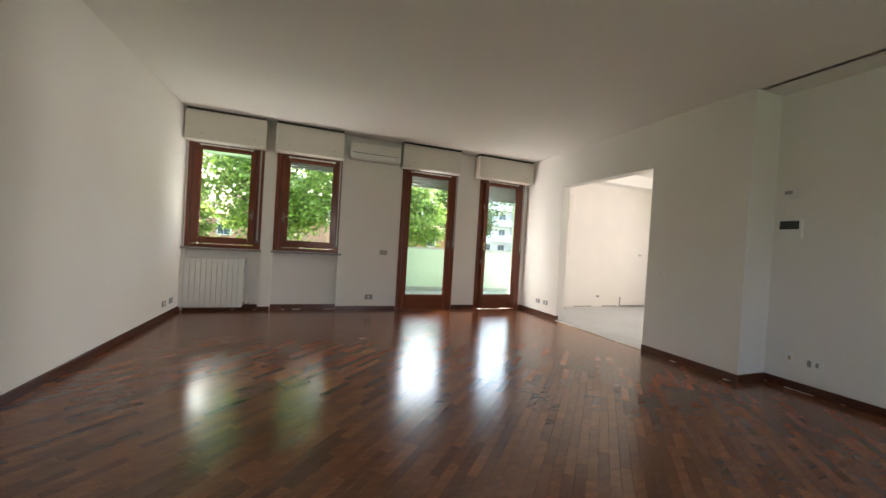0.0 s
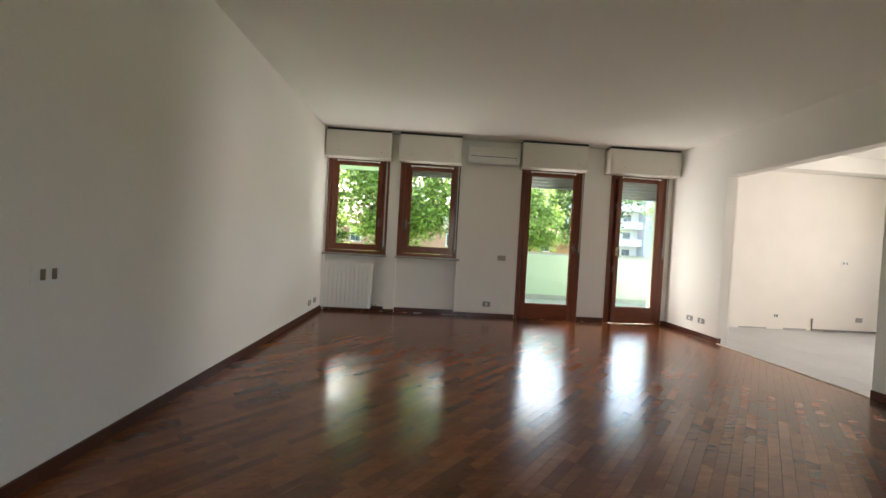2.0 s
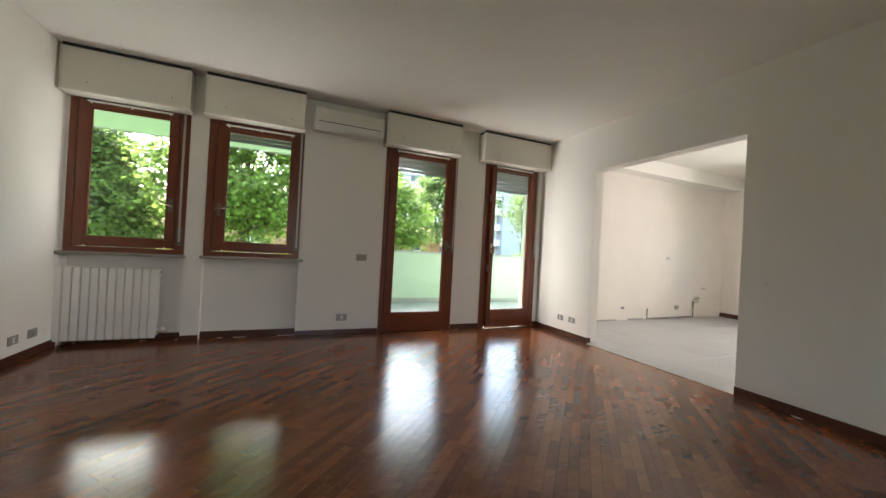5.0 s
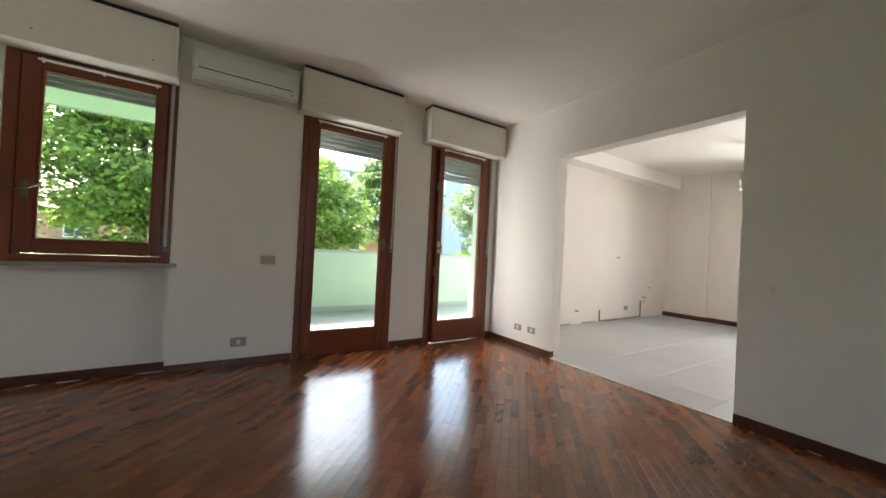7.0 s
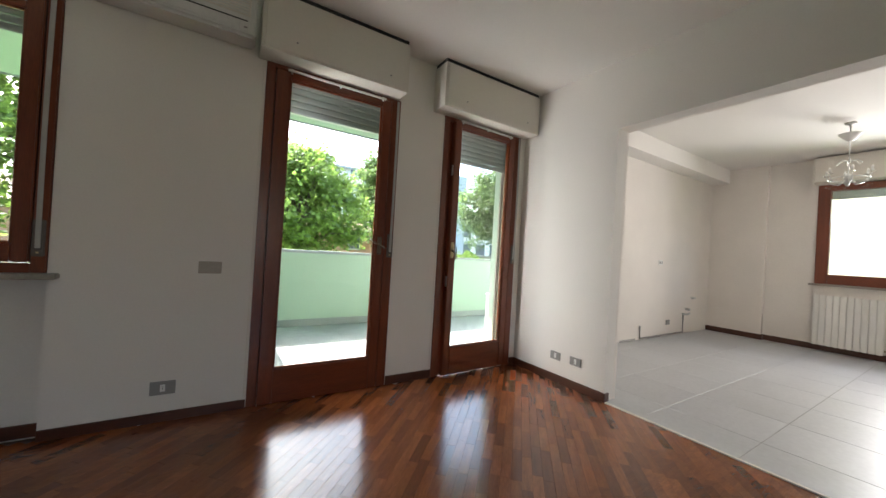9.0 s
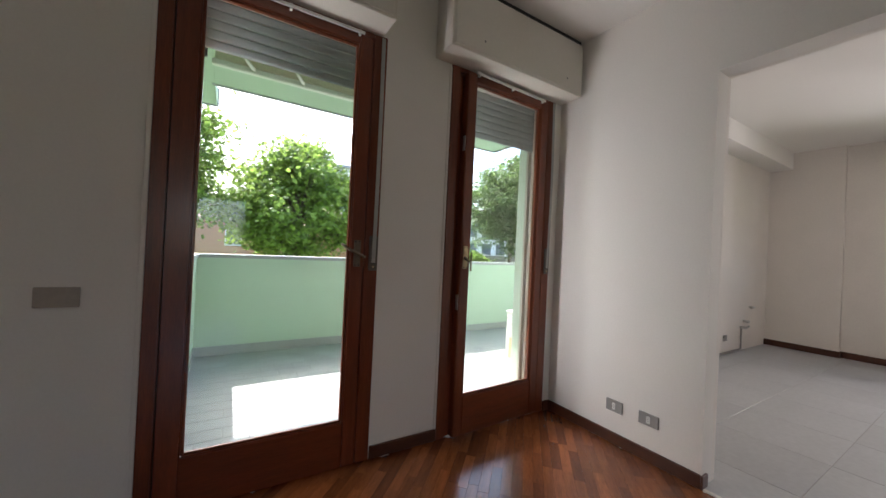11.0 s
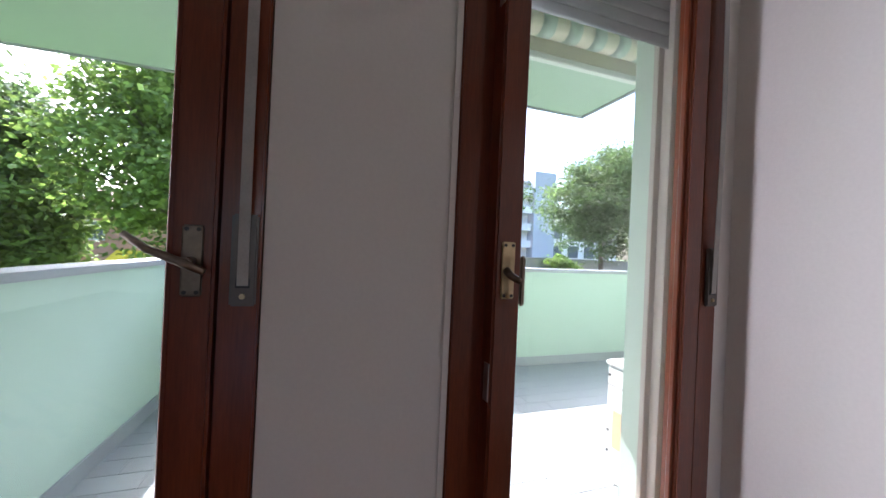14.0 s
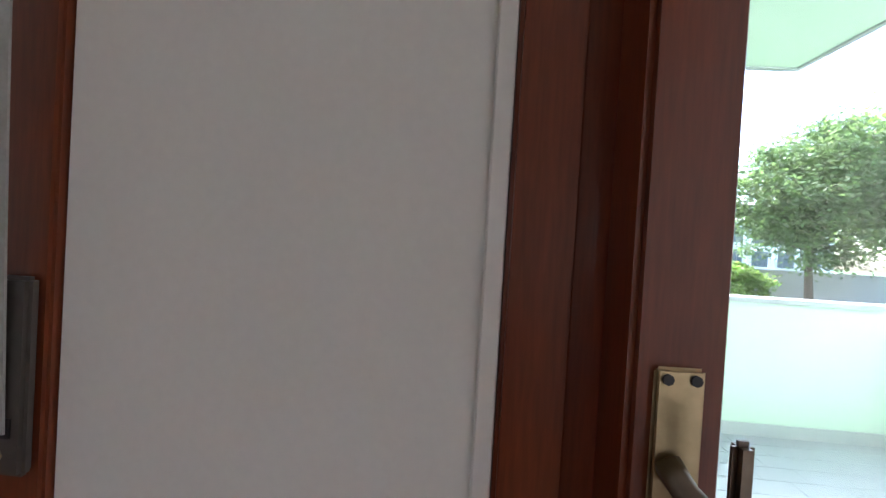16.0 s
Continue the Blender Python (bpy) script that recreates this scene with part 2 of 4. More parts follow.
# ---------------------------------------------------------------- setting: living room
H, HK = 2.88, 2.98
WX, SY = -5.725, -8.6
W1, W2, D1, D2 = (-5.70, -4.72), (-4.55, -3.57), (-2.565, -1.513), (-1.062, -0.075)
ZS, ZT = 0.93, 2.46
bm = boxes((WX - 0.3, W1[0], 0, 0.35, -0.3, 6.4), (W1[1], W2[0], 0, 0.35, -0.3, ZT), (W2[1], D1[0], 0, 0.35, -0.3, ZT),
           (D1[1], D2[0], 0, 0.35, -0.3, ZT), (D2[1], 0.0, 0, 0.35, -0.3, ZT),
           (W1[0], W1[1], 0.08, 0.35, -0.3, ZS), (W2[0], W2[1], 0.08, 0.35, -0.3, ZS),
           (D1[0], D1[1], 0, 0.35, -0.3, 0.0), (D2[0], D2[1], 0, 0.35, -0.3, 0.0), (W1[0], 0.0, 0, 0.35, ZT, H))
solid("wall_north", bm, PAINT, "warm white painted wall pierced by two windows and two balcony doors", "wall")
bm = boxes((WX - 0.3, 8.0, 0.352, 0.37, 2.47, 6.4), (WX - 4, WX - 0.3, 0.0, 0.37, -3.6, 6.4), (WX - 0.3, W1[0], 0.352, 0.37, -3.6, 2.47),
           (W1[1], W2[0], 0.352, 0.37, -3.6, 2.47), (W2[1], D1[0], 0.352, 0.37, -3.6, 2.47), (D1[1], D2[0], 0.352, 0.37, -3.6, 2.47),
           (D2[1], 8.0, 0.352, 0.37, -3.6, 2.47), (W1[0], W1[1], 0.352, 0.37, -3.6, ZS), (W2[0], W2[1], 0.352, 0.37, -3.6, ZS),
           (D1[0], D1[1], 0.352, 0.37, -3.6, 0.0), (D2[0], D2[1], 0.352, 0.37, -3.6, 0.0))
solid("wall_facade", bm, GREEN, "pale green rendered outer facade behind the balcony", "wall")
bm = boxes(*[d for x0, x1, z0 in ((*W1, ZS), (*W2, ZS), (*D1, 0.0), (*D2, 0.0))
             for d in ((x0 - 0.002, x0 + 0.012, 0.072, 0.365, z0, ZT), (x1 - 0.012, x1 + 0.002, 0.072, 0.365, z0, ZT))])
solid("window_reveals", bm, GREEN, "pale green painted outer reveals of the openings", "reveal")
solid("wall_west", boxes((WX - 0.3, WX, SY - 0.3, 0, -0.3, H)), PAINT, "long plain warm white painted wall", "wall")
OY0, OY1, OZ = -1.078, -2.768, 2.30
bm = boxes((0, 0.12, OY0, 0.35, -0.3, H), (0, 0.12, OY1, OY0, OZ, H), (0, 0.12, -3.83, OY1, -0.3, H), (0.12, 0.42, -3.83, -3.71, -0.3, H))
solid("wall_east", bm, PAINT, "warm white painted wall with a wide opening to the kitchen", "wall")
solid("wall_niche", boxes((0.42, 0.6, SY, -3.83, -0.3, H)), PAINT, "set-back warm white wall with the entry phone", "wall")
# The opening is unseen, added to hold the south fill lamp.
solid("wall_south", boxes((WX - 0.3, -3.5, SY - 0.3, SY, -0.3, H), (-1.9, 0.6, SY - 0.3, SY, -0.3, H), (-3.5, -1.9, SY - 0.3, SY, -0.3, 0.9), (-3.5, -1.9, SY - 0.3, SY, 2.3, H)), PAINT, "plain warm white wall with an unseen added opening behind the walker", "wall")
# The last thin box plugs a slot that let daylight into the kitchen.
solid("ceiling", boxes((WX - 0.3, 0.1, SY - 0.3, 0.35, H, H + 0.14), (0.06, 0.6, SY - 0.3, -3.77, H, H + 0.14), (0.1, 0.121, -3.77, 0.35, H, 3.12)), CEIL, "smooth white painted living room ceiling", "ceiling")
# ---------------------------------------------------------------- setting: kitchen
KX, KN, KS = 5.12, 0.10, -3.68
solid("kitchen_wall_north", boxes((0.12, KX + 0.3, KN, 0.35, -0.3, HK)), KPAINT, "scarred off-white plaster wall with kitchen connections", "wall")
KW = (-3.0, -1.29, 1.03, 2.56)
bm = boxes((KX, KX + 0.3, KW[1], KN, -0.3, HK), (KX, KX + 0.3, KS, KW[0], -0.3, HK), (KX, KX + 0.3, KW[0], KW[1], -0.3, KW[2]),
           (KX, KX + 0.3, KW[0], KW[1], KW[3], HK), (KX - 0.08, KX, -0.70, KN, -0.3, HK))
solid("kitchen_wall_east", bm, KPAINT, "cream kitchen wall with a window and a shallow pilaster", "wall")
solid("kitchen_wall_south", boxes((0.16, KX + 0.3, KS - 0.14, KS, -0.3, HK)), KPAINT, "plain cream kitchen wall", "wall")
solid("kitchen_wall_west", boxes((0.121, 0.16, OY0, KN, -0.3, HK), (0.121, 0.16, KS, OY1, -0.3, HK), (0.121, 0.16, OY1, OY0, OZ, HK)),
      KPAINT, "cream kitchen side of the wall with the wide opening", "wall")
solid("kitchen_ceiling", boxes((0.121, KX + 0.3, KS - 0.14, 0.35, HK, HK + 0.12), (0.121, KX, -0.16, KN, 2.73, HK)), CEIL, "white kitchen ceiling with a dropped beam along the wall", "ceiling")
# Slab out of view, added to stop light leaking in from above.
solid("light_block_slab", boxes((WX - 0.3, KX + 0.3, SY - 0.3, 0.35, 3.12, 3.3)), CEIL, "unseen slab added over the rooms to keep daylight out", "roof")
# skirting boards
def skirting(name, *dims):
    solid(name, boxes(*dims, bevel=0.003, seg=1), SKIRT, "dark varnished wooden skirting board", "skirting board")
SK = 0.075
skirting("baseboard_west", (WX, WX + 0.014, SY, -0.0, 0, SK))
skirting("baseboard_north", (WX + 0.014, W1[1], 0.066, 0.08, 0, SK), (W1[1], W2[0], -0.014, 0, 0, 0.055), (W2[0], W2[1], 0.066, 0.08, 0, SK),
         (W2[1] - 0.0, D1[0] - 0.002, -0.014, 0, 0, 0.06), (D1[1] + 0.002, D2[0] - 0.002, -0.014, 0, 0, SK), (D2[1] + 0.002, -0.014, -0.014, 0, 0, SK))
skirting("baseboard_east", (-0.014, 0, OY0, -0.0, 0, SK), (-0.014, 0.05, OY0 - 0.014, OY0, 0, SK), (-0.014, 0, -3.83, OY1, 0, SK), (-0.014, 0.42, -3.844, -3.83, 0, SK),
         (0.406, 0.42, SY, -3.844, 0, SK))
skirting("kitchen_baseboard", (KX - 0.094, KX - 0.08, -0.714, KN, 0.006, SK + 0.02), (KX - 0.08, KX, -0.714, -0.70, 0.006, SK + 0.02), (KX - 0.014, KX, KS, -0.714, 0.006, SK + 0.02))

# ---------------------------------------------------------------- doors, windows
def leaf(parent, x0, x1, z0, z1, gx0, gx1, gz0, gz1, hinge_x, yaw=0.0, front=-0.018, back=0.04, name="leaf"):
    """A glazed wooden sash with rails, stiles, glazing bead and a pane, turned about its hinge."""
    hy = front
    o = (hinge_x, hy, z0)
    bm = boxes((x0, gx0, front, back, z0, z1), (gx1, x1, front, back, z0, z1), bevel=0.006)
    ob = part(name, bm, WOOD, parent, origin=o)
    ob.rotation_euler = (0, 0, yaw)
    part("rail", boxes((gx0, gx1, front + 0.001, back, z0, gz0), bevel=0.005), WOOD_H, ob)
    part("rail", boxes((gx0, gx1, front + 0.001, back, gz1, z1), bevel=0.005), WOOD_H, ob)
    b = 0.014
    bead = boxes((gx0, gx0 + b, front + 0.012, front + 0.03, gz0, gz1), (gx1 - b, gx1, front + 0.012, front + 0.03, gz0, gz1),
                 (gx0 + b, gx1 - b, front + 0.012, front + 0.03, gz0, gz0 + b), (gx0 + b, gx1 - b, front + 0.012, front + 0.03, gz1 - b, gz1), bevel=0.003, seg=1)
    part("glazing_bead", bead, WOOD, ob)
    pane = part("pane", boxes((gx0 + 0.004, gx1 - 0.004, front + 0.031, front + 0.037, gz0 + 0.004, gz1 - 0.004)), GLASS, ob, "clear glass pane")
    pane.visible_shadow = False
    rail = boxes((gx0 - 0.02, gx1 + 0.02, front - 0.022, front - 0.010, gz1 + 0.045, gz1 + 0.062), bevel=0.002, seg=1)
    for k in range(3):
        xx = gx0 + (gx1 - gx0) * (0.01 + 0.49 * k)
        box(rail, xx - 0.006, xx + 0.006, front - 0.02, front - 0.001, gz1 + 0.035, gz1 + 0.066)
    part("curtain_rail", rail, WHITE, ob, "thin white curtain rail")
    return ob


def frame_posts(parent, x0, x1, z0, z1, lx0, lx1, lz0, lz1, door):
    f, b = -0.010, 0.065
    part("frame", boxes((x0 + 0.003, lx0 - 0.003, f, b, z0, z1), bevel=0.004), WOOD, parent, "varnished frame post")
    part("frame", boxes((lx1 + 0.003, x1 - 0.003, f, b, z0, z1), bevel=0.004), WOOD, parent, "varnished frame post")
    part("frame", boxes((lx0 - 0.003, lx1 + 0.003, f, b, lz1 + 0.003, z1), bevel=0.004), WOOD_H, parent, "varnished frame head")
    if not door:
        part("frame", boxes((lx0 - 0.003, lx1 + 0.003, f, b, z0, lz0 - 0.003), bevel=0.004), WOOD_H, parent, "varnished frame sill rail")
    # rebate strip behind the gap
    part("rebate", boxes((lx0 - 0.004, lx0 + 0.030, 0.044, 0.070, z0, z1), (lx1 - 0.014, lx1 + 0.004, 0.044, 0.070, z0, z1)), WOOD, parent)
    for xa, xb in ((x0 - 0.012, x0 + 0.002),):
        part("edge_bead", boxes((xa - 0.005, xb, -0.006, -0.0005, z0, z1 - 0.02), bevel=0.002, seg=1), PAINT, parent, "painted plaster edge strip")


def strap(parent, x, z0=1.075, z1=2.44, yf=-0.012):
    g = part("strap_winder", boxes((x - 0.026, x + 0.026, yf - 0.012, yf, z0, z0 + 0.20), bevel=0.004), WINDER, parent, "dark metal strap winder plate")
    part("screw", tube([(x, yf - 0.010, z0 + 0.022), (x, yf - 0.016, z0 + 0.022)], 0.006, 8), BRASS, g)
    part("slot", boxes((x - 0.014, x + 0.014, yf - 0.0135, yf - 0.011, z0 + 0.04, z0 + 0.06)), BLACK, g)
    n = 12
    bm = bmesh.new()
    prev = None
    for i in range(n + 1):
        t = i / n
        z = z0 + 0.045 + (z1 - z0 - 0.045) * t
        y = yf - 0.016 - 0.010 * math.sin(math.pi * t)
        row = [bm.verts.new((x + s * 0.011, y + d, z)) for s in (-1, 1) for d in (0, 0.002)]
        if prev:
            for a, b in ((0, 1), (1, 3), (3, 2), (2, 0)):
                bm.faces.new((prev[a], prev[b], row[b], row[a]))
        prev = row
    bmesh.ops.recalc_face_normals(bm, faces=bm.faces)
    part("strap", bm, STRAP, parent, "grey webbing shutter strap")


def lever(sash, x, z, front, toward, flat=False):
    """A backplate with two screws and a bent lever."""
    hp = part("handle_plate", boxes((x - 0.02, x + 0.02, front - 0.006, front, z - 0.075, z + 0.075), bevel=0.004), BRASS if flat else BRONZE, sash,
              "worn brass handle plate" if flat else "dark bronze handle plate")
    for dx in (-0.011, 0.011):
        for dz in (-0.066, 0.066):
            part("screw", tube([(x + dx, front - 0.005, z + dz), (x + dx, front - 0.008, z + dz)], 0.0045, 8), BLACK, hp)
    if flat:
        bm = tube([(x - 0.006, front - 0.004, z + 0.0), (x - 0.002, front - 0.022, z - 0.012), (x + 0.010, front - 0.036, z - 0.022), (x + 0.019, front - 0.040, z - 0.024)], [0.011, 0.010, 0.009, 0.009], 12)
        part("lever_neck", bm, BRONZE, hp)
        part("lever", boxes((x + 0.012, x + 0.027, front - 0.046, front - 0.036, z - 0.088, z + 0.040), bevel=0.004), BRONZE, hp, "hanging bronze lever")
    else:
        part("lever_neck", tube([(x, front - 0.004, z), (x, front - 0.045, z)], 0.009, 12), BRONZE, hp)
        part("lever", tube([(x + 0.035 * -toward, front - 0.045, z - 0.02), (x, front - 0.047, z - 0.004), (x + 0.06 * toward, front - 0.05, z + 0.022), (x + 0.10 * toward, front - 0.047, z + 0.05)], [0.007, 0.009, 0.008, 0.007], 12), BRONZE, hp, "slanting bronze lever")


def shutter(parent, x0, x1, zb, zt=2.46, y=0.20):
    """Lowered end of a roller shutter, slat by slat, with its side channels."""
    n = max(1, round((zt - zb) / 0.05))
    h = (zt - zb) / n
    for i in range(n):
        z = zb + i * h
        bm = tube([(x0, y, z + h / 2), (x1, y, z + h / 2)], h * 0.5, 10)
        bmesh.ops.scale(bm, vec=(1, 0.32, 0.98), verts=bm.verts, space=Matrix.Translation((0, -y, -(z + h / 2))))
        part("slat", bm, SHUT, parent, "grey shutter slat" if i else "grey bottom slat")


def channels(parent, x0, x1, z0, zt=2.46, y=0.20, left=0.035, right=0.035):
    for xa, s, wd in ((x0 + 0.012, 1, left), (x1 - 0.012, -1, right)):
        xs = sorted((xa, xa + s * wd))
        part("shutter_channel", boxes((xs[0], xs[1], y - 0.045, y - 0.02, z0, zt), (xs[0], xs[1], y + 0.02, y + 0.045, z0, zt),
                                      (min(xa, xa + s * 0.008), max(xa, xa + s * 0.008), y - 0.02, y + 0.02, z0, zt), bevel=0.003, seg=1), GUIDE, parent, "beige metal shutter channel")


def shutter_box(x0, x1, z0, z1, label):
    t = thing("shutter_box", ((x0 + x1) / 2, 0, z0), label, "shutter box", "shutter boxes over the openings")
    part("casing", boxes((x0, x1, -0.20, -0.001, z0, z1), bevel=0.004), BOXP, t)
    lid = part("front_panel", boxes((x0 + 0.02, x1 - 0.02, -0.206, -0.1995, z0 + 0.012, z1 - 0.012), bevel=0.003, seg=1), BOXP, t)
    for s in (0.2, 0.85):
        xx = x0 + (x1 - x0) * s
        part("screw", tube([(xx, -0.205, z0 + 0.09), (xx, -0.209, z0 + 0.09)], 0.007, 8), GREYPL, lid)
    # Solid black box fills the gap over the casing and paints its shade.
    part("gap_shade", boxes((x0 + 0.01, x1 - 0.01, -0.185, -0.01, z1, H - 0.0005)), BLACK, t, "black strip painted as the shade in the gap below the ceiling")


shutter_box(WX + 0.02, -4.69, 2.44, 2.845, "cream roller shutter box above the corner window")
shutter_box(-4.57, -3.575, 2.44, 2.845, "cream roller shutter box above the middle window")
shutter_box(-2.615, -1.545, 2.455, 2.845, "cream roller shutter box above the closed balcony door")
shutter_box(-1.19, -0.015, 2.455, 2.845, "cream roller shutter box above the ajar balcony door")

w = thing("window_1", (-5.21, 0, ZS), "mahogany window with its roller shutter fully raised", "window", kind="structure")
frame_posts(w, W1[0], W1[1], ZS, ZT, -5.635, -4.815, 0.985, 2.425, False)
s1 = leaf(w, -5.632, -4.818, 0.988, 2.422, -5.54, -4.89, 1.075, 2.36, -5.632)
lever(s1, -4.855, 1.45, -0.018, -1)
strap(w, -4.765, 1.02)
channels(w, *W1, ZS)
shutter(w, W1[0] + 0.02, W1[1] - 0.02, 2.42)
w = thing("window_2", (-4.07, 0, ZS), "mahogany window with its roller shutter slightly lowered", "window", kind="structure")
frame_posts(w, W2[0], W2[1], ZS, ZT, -4.47, -3.635, 0.985, 2.425, False)
s2 = leaf(w, -4.467, -3.638, 0.988, 2.422, -4.365, -3.705, 1.085, 2.34, -3.638)
lever(s2, -4.417, 1.45, -0.018, 1)
strap(w, -3.605, 1.02)
channels(w, *W2, ZS)
shutter(w, W2[0] + 0.02, W2[1] - 0.02, 2.27)
d = thing("door_1", (-2.05, 0, 0), "closed glazed mahogany balcony door, shutter partly lowered", "door", kind="structure")
frame_posts(d, D1[0], D1[1], 0, ZT, -2.50, -1.60, 0.01, 2.425, True)
l1 = leaf(d, -2.497, -1.603, 0.003, 2.422, -2.405, -1.682, 0.25, 2.37, -2.497)
lever(l1, -1.643, 1.196, -0.018, -1)
strap(d, -1.547, 1.10)
channels(d, *D1, 0, left=0.10)
shutter(d, D1[0] + 0.02, D1[1] - 0.02, 2.20)
d = thing("door_2", (-0.61, 0, 0), "glazed mahogany balcony door standing slightly ajar", "door", kind="structure")
frame_posts(d, D2[0], D2[1], 0, ZT, -0.993, -0.162, 0.01, 2.425, True)
l2 = leaf(d, -0.962, -0.165, 0.012, 2.422, -0.890, -0.245, 0.27, 2.37, -0.165, yaw=radians(2.6))
part("frame_stop", boxes((-0.992, -0.949, 0.013, 0.06, 0.0, 2.42), bevel=0.003, seg=1), WOOD, d, "recessed varnished frame step")
lever(l2, -0.925, 1.196, -0.018, 1, flat=True)
for zz in (0.90, 1.95):
    part("latch_keep", boxes((-0.9665, -0.9625, -0.014, 0.012, zz - 0.05, zz + 0.05), bevel=0.001, seg=1), STEEL, l2, "bright metal latch plate")
strap(d, -0.115, 1.09)
channels(d, *D2, 0)
shutter(d, D2[0] + 0.02, D2[1] - 0.02, 2.10)
for x0, x1, nm in ((W1[0] - 0.04, W1[1] + 0.015, "sill"), (W2[0] - 0.015, W2[1] + 0.05, "sill")):
    solid("window_sill", boxes((x0, x1, -0.075, 0.079, ZS - 0.032, ZS - 0.001), bevel=0.005), SILL, "grey-brown stone window sill", "window sill")
for x0, x1 in (D1, D2):
    solid("door_threshold", boxes((x0 + 0.012, x1 - 0.012, 0.072, 0.365, 0.0, 0.018), bevel=0.004), SILL, "grey stone door threshold", "threshold")


# ---------------------------------------------------------------- radiators
def radiator(at, n, pitch, height, depth, label, turn=0.0):
    """Aluminium column radiator; at is the middle of its base, its face looks along -y."""
    t = thing("radiator", (0, 0, 0), label, "radiator")
    me = None
    for i in range(n):
        x = (i - (n - 1) / 2) * pitch
        if me is None:
            bm = boxes((-pitch * 0.47, pitch * 0.47, -depth / 2, -depth / 2 + 0.018, 0.0, height), bevel=0.006)
            b2 = boxes((-pitch * 0.10, pitch * 0.10, -depth / 2 + 0.018, depth / 2, 0.03, height - 0.03), (-pitch * 0.48, pitch * 0.48, -depth / 2 + 0.02, depth / 2, height - 0.075, height - 0.006),
                       (-pitch * 0.48, pitch * 0.48, -depth / 2 + 0.02, depth / 2, 0.02, 0.08), (-pitch * 0.40, pitch * 0.40, depth / 2 - 0.01, depth / 2, 0.03, height - 0.02), bevel=0.004)
            tmp = bpy.data.meshes.new("tmp")
            b2.to_mesh(tmp)
            bm.from_mesh(tmp)
            b2.free()
            first = part("column", bm, RADM, t)
            first.location.x = x
            me = first.data
        else:
            ob = new("column", me)
            ob.parent = t
            ob.location.x = x
    e = n * pitch / 2
    part("valve", tube([(e, 0, 0.06), (e + 0.05, 0, 0.06), (e + 0.09, 0, 0.06)], [0.012, 0.016, 0.012], 10), BRASS, t, "brass valve")
    part("valve_cap", tube([(e + 0.05, 0, 0.05), (e + 0.05, 0, 0.10)], 0.018, 12), WHITE, t)
    part("pipe", tube([(e + 0.08, 0, 0.06), (e + 0.12, 0, 0.06), (e + 0.125, depth / 2 + 0.0, 0.06)], 0.009, 10), WHITE, t)
    part("bleed_plug", tube([(e, 0, height - 0.04), (e + 0.02, 0, height - 0.04)], 0.014, 10), STEEL, t)
    for s in (-0.3, 0.3):
        part("bracket", boxes((s * n * pitch - 0.012, s * n * pitch + 0.012, depth / 2, depth / 2 + 0.045, height - 0.10, height - 0.07)), STEEL, t)
    t.matrix_basis = pose(*at, 0, 0, turn)
    return t


radiator((-5.325, -0.005, 0.05), 12, 0.068, 0.725, 0.095, "white enamelled column radiator hung under the window")
radiator((KX - 0.095, -1.66, 0.10), 10, 0.07, 0.76, 0.09, "white enamelled radiator under the kitchen window", -90)


# ---------------------------------------------------------------- wall plates
def plate(name, c, u, wdt, hgt, label, category, body, modules, modmat, normal):
    """A wall plate at c: u runs along the wall, normal points into the room; modules are (offset, width, height)."""
    t = thing(name, c, label, category)
    u, nrm, up = Vector(u), Vector(normal), Vector((0, 0, 1))

    def slab(du, dz, ww, hh, a, b2, bev=0.002):
        bm = bmesh.new()
        vs = []
        for su in (-1, 1):
            for sn in (a, b2):
                for sz in (-1, 1):
                    vs.append(bm.verts.new(Vector(c) + u * (du + su * ww / 2) + nrm * sn + up * (dz + sz * hh / 2)))
        for f in ((0, 1, 3, 2), (4, 6, 7, 5), (0, 4, 5, 1), (2, 3, 7, 6), (0, 2, 6, 4), (1, 5, 7, 3)):
            bm.faces.new([vs[i] for i in f])
        bmesh.ops.recalc_face_normals(bm, faces=bm.faces)
        bmesh.ops.bevel(bm, geom=bm.edges[:], offset=bev, segments=2, affect="EDGES")
        return bm
    part("cover", slab(0, 0, wdt, hgt, 0.0, 0.009), body, t)
    for off, ww, hh in modules:
        m = part("module", slab(off, 0, ww, hh, 0.008, 0.0125), modmat, t)
        for dz in (-0.008, 0.0, 0.008) if ww > 0.02 and "socket" in name else ():
            part("hole", slab(off, dz, 0.004, 0.004, 0.012, 0.0130, 0.0004), BLACK, m)
    return t


NX, PX, NY = (-1, 0, 0), (1, 0, 0), (0, -1, 0)
plate("socket", (WX, -0.55, 0.195), (0, 1, 0), 0.115, 0.075, "grey metal socket plate low on the wall", "socket", GREYPL, [(0, 0.022, 0.045)], WHITE, PX)
plate("socket", (WX, -0.315, 0.20), (0, 1, 0), 0.115, 0.075, "grey metal socket plate beside the radiator", "socket", GREYPL, [(0, 0.022, 0.045)], GREYPL, PX)
plate("light_switch", (WX, -4.09, 0.935), (0, 1, 0), 0.13, 0.085, "cream light switch plate with two dark rockers", "light switch", WHITE, [(-0.024, 0.022, 0.05), (0.024, 0.022, 0.05)], BRONZE, PX)
plate("blank_plate", (-2.82, 0, 0.98), (1, 0, 0), 0.13, 0.08, "plain beige blanking plate at hand height", "wall plate", GUIDE, [], WHITE, NY)
plate("socket", (-3.03, 0, 0.212), (1, 0, 0), 0.13, 0.085, "grey metal socket plate with a white module", "socket", GREYPL, [(0, 0.026, 0.045)], WHITE, NY)
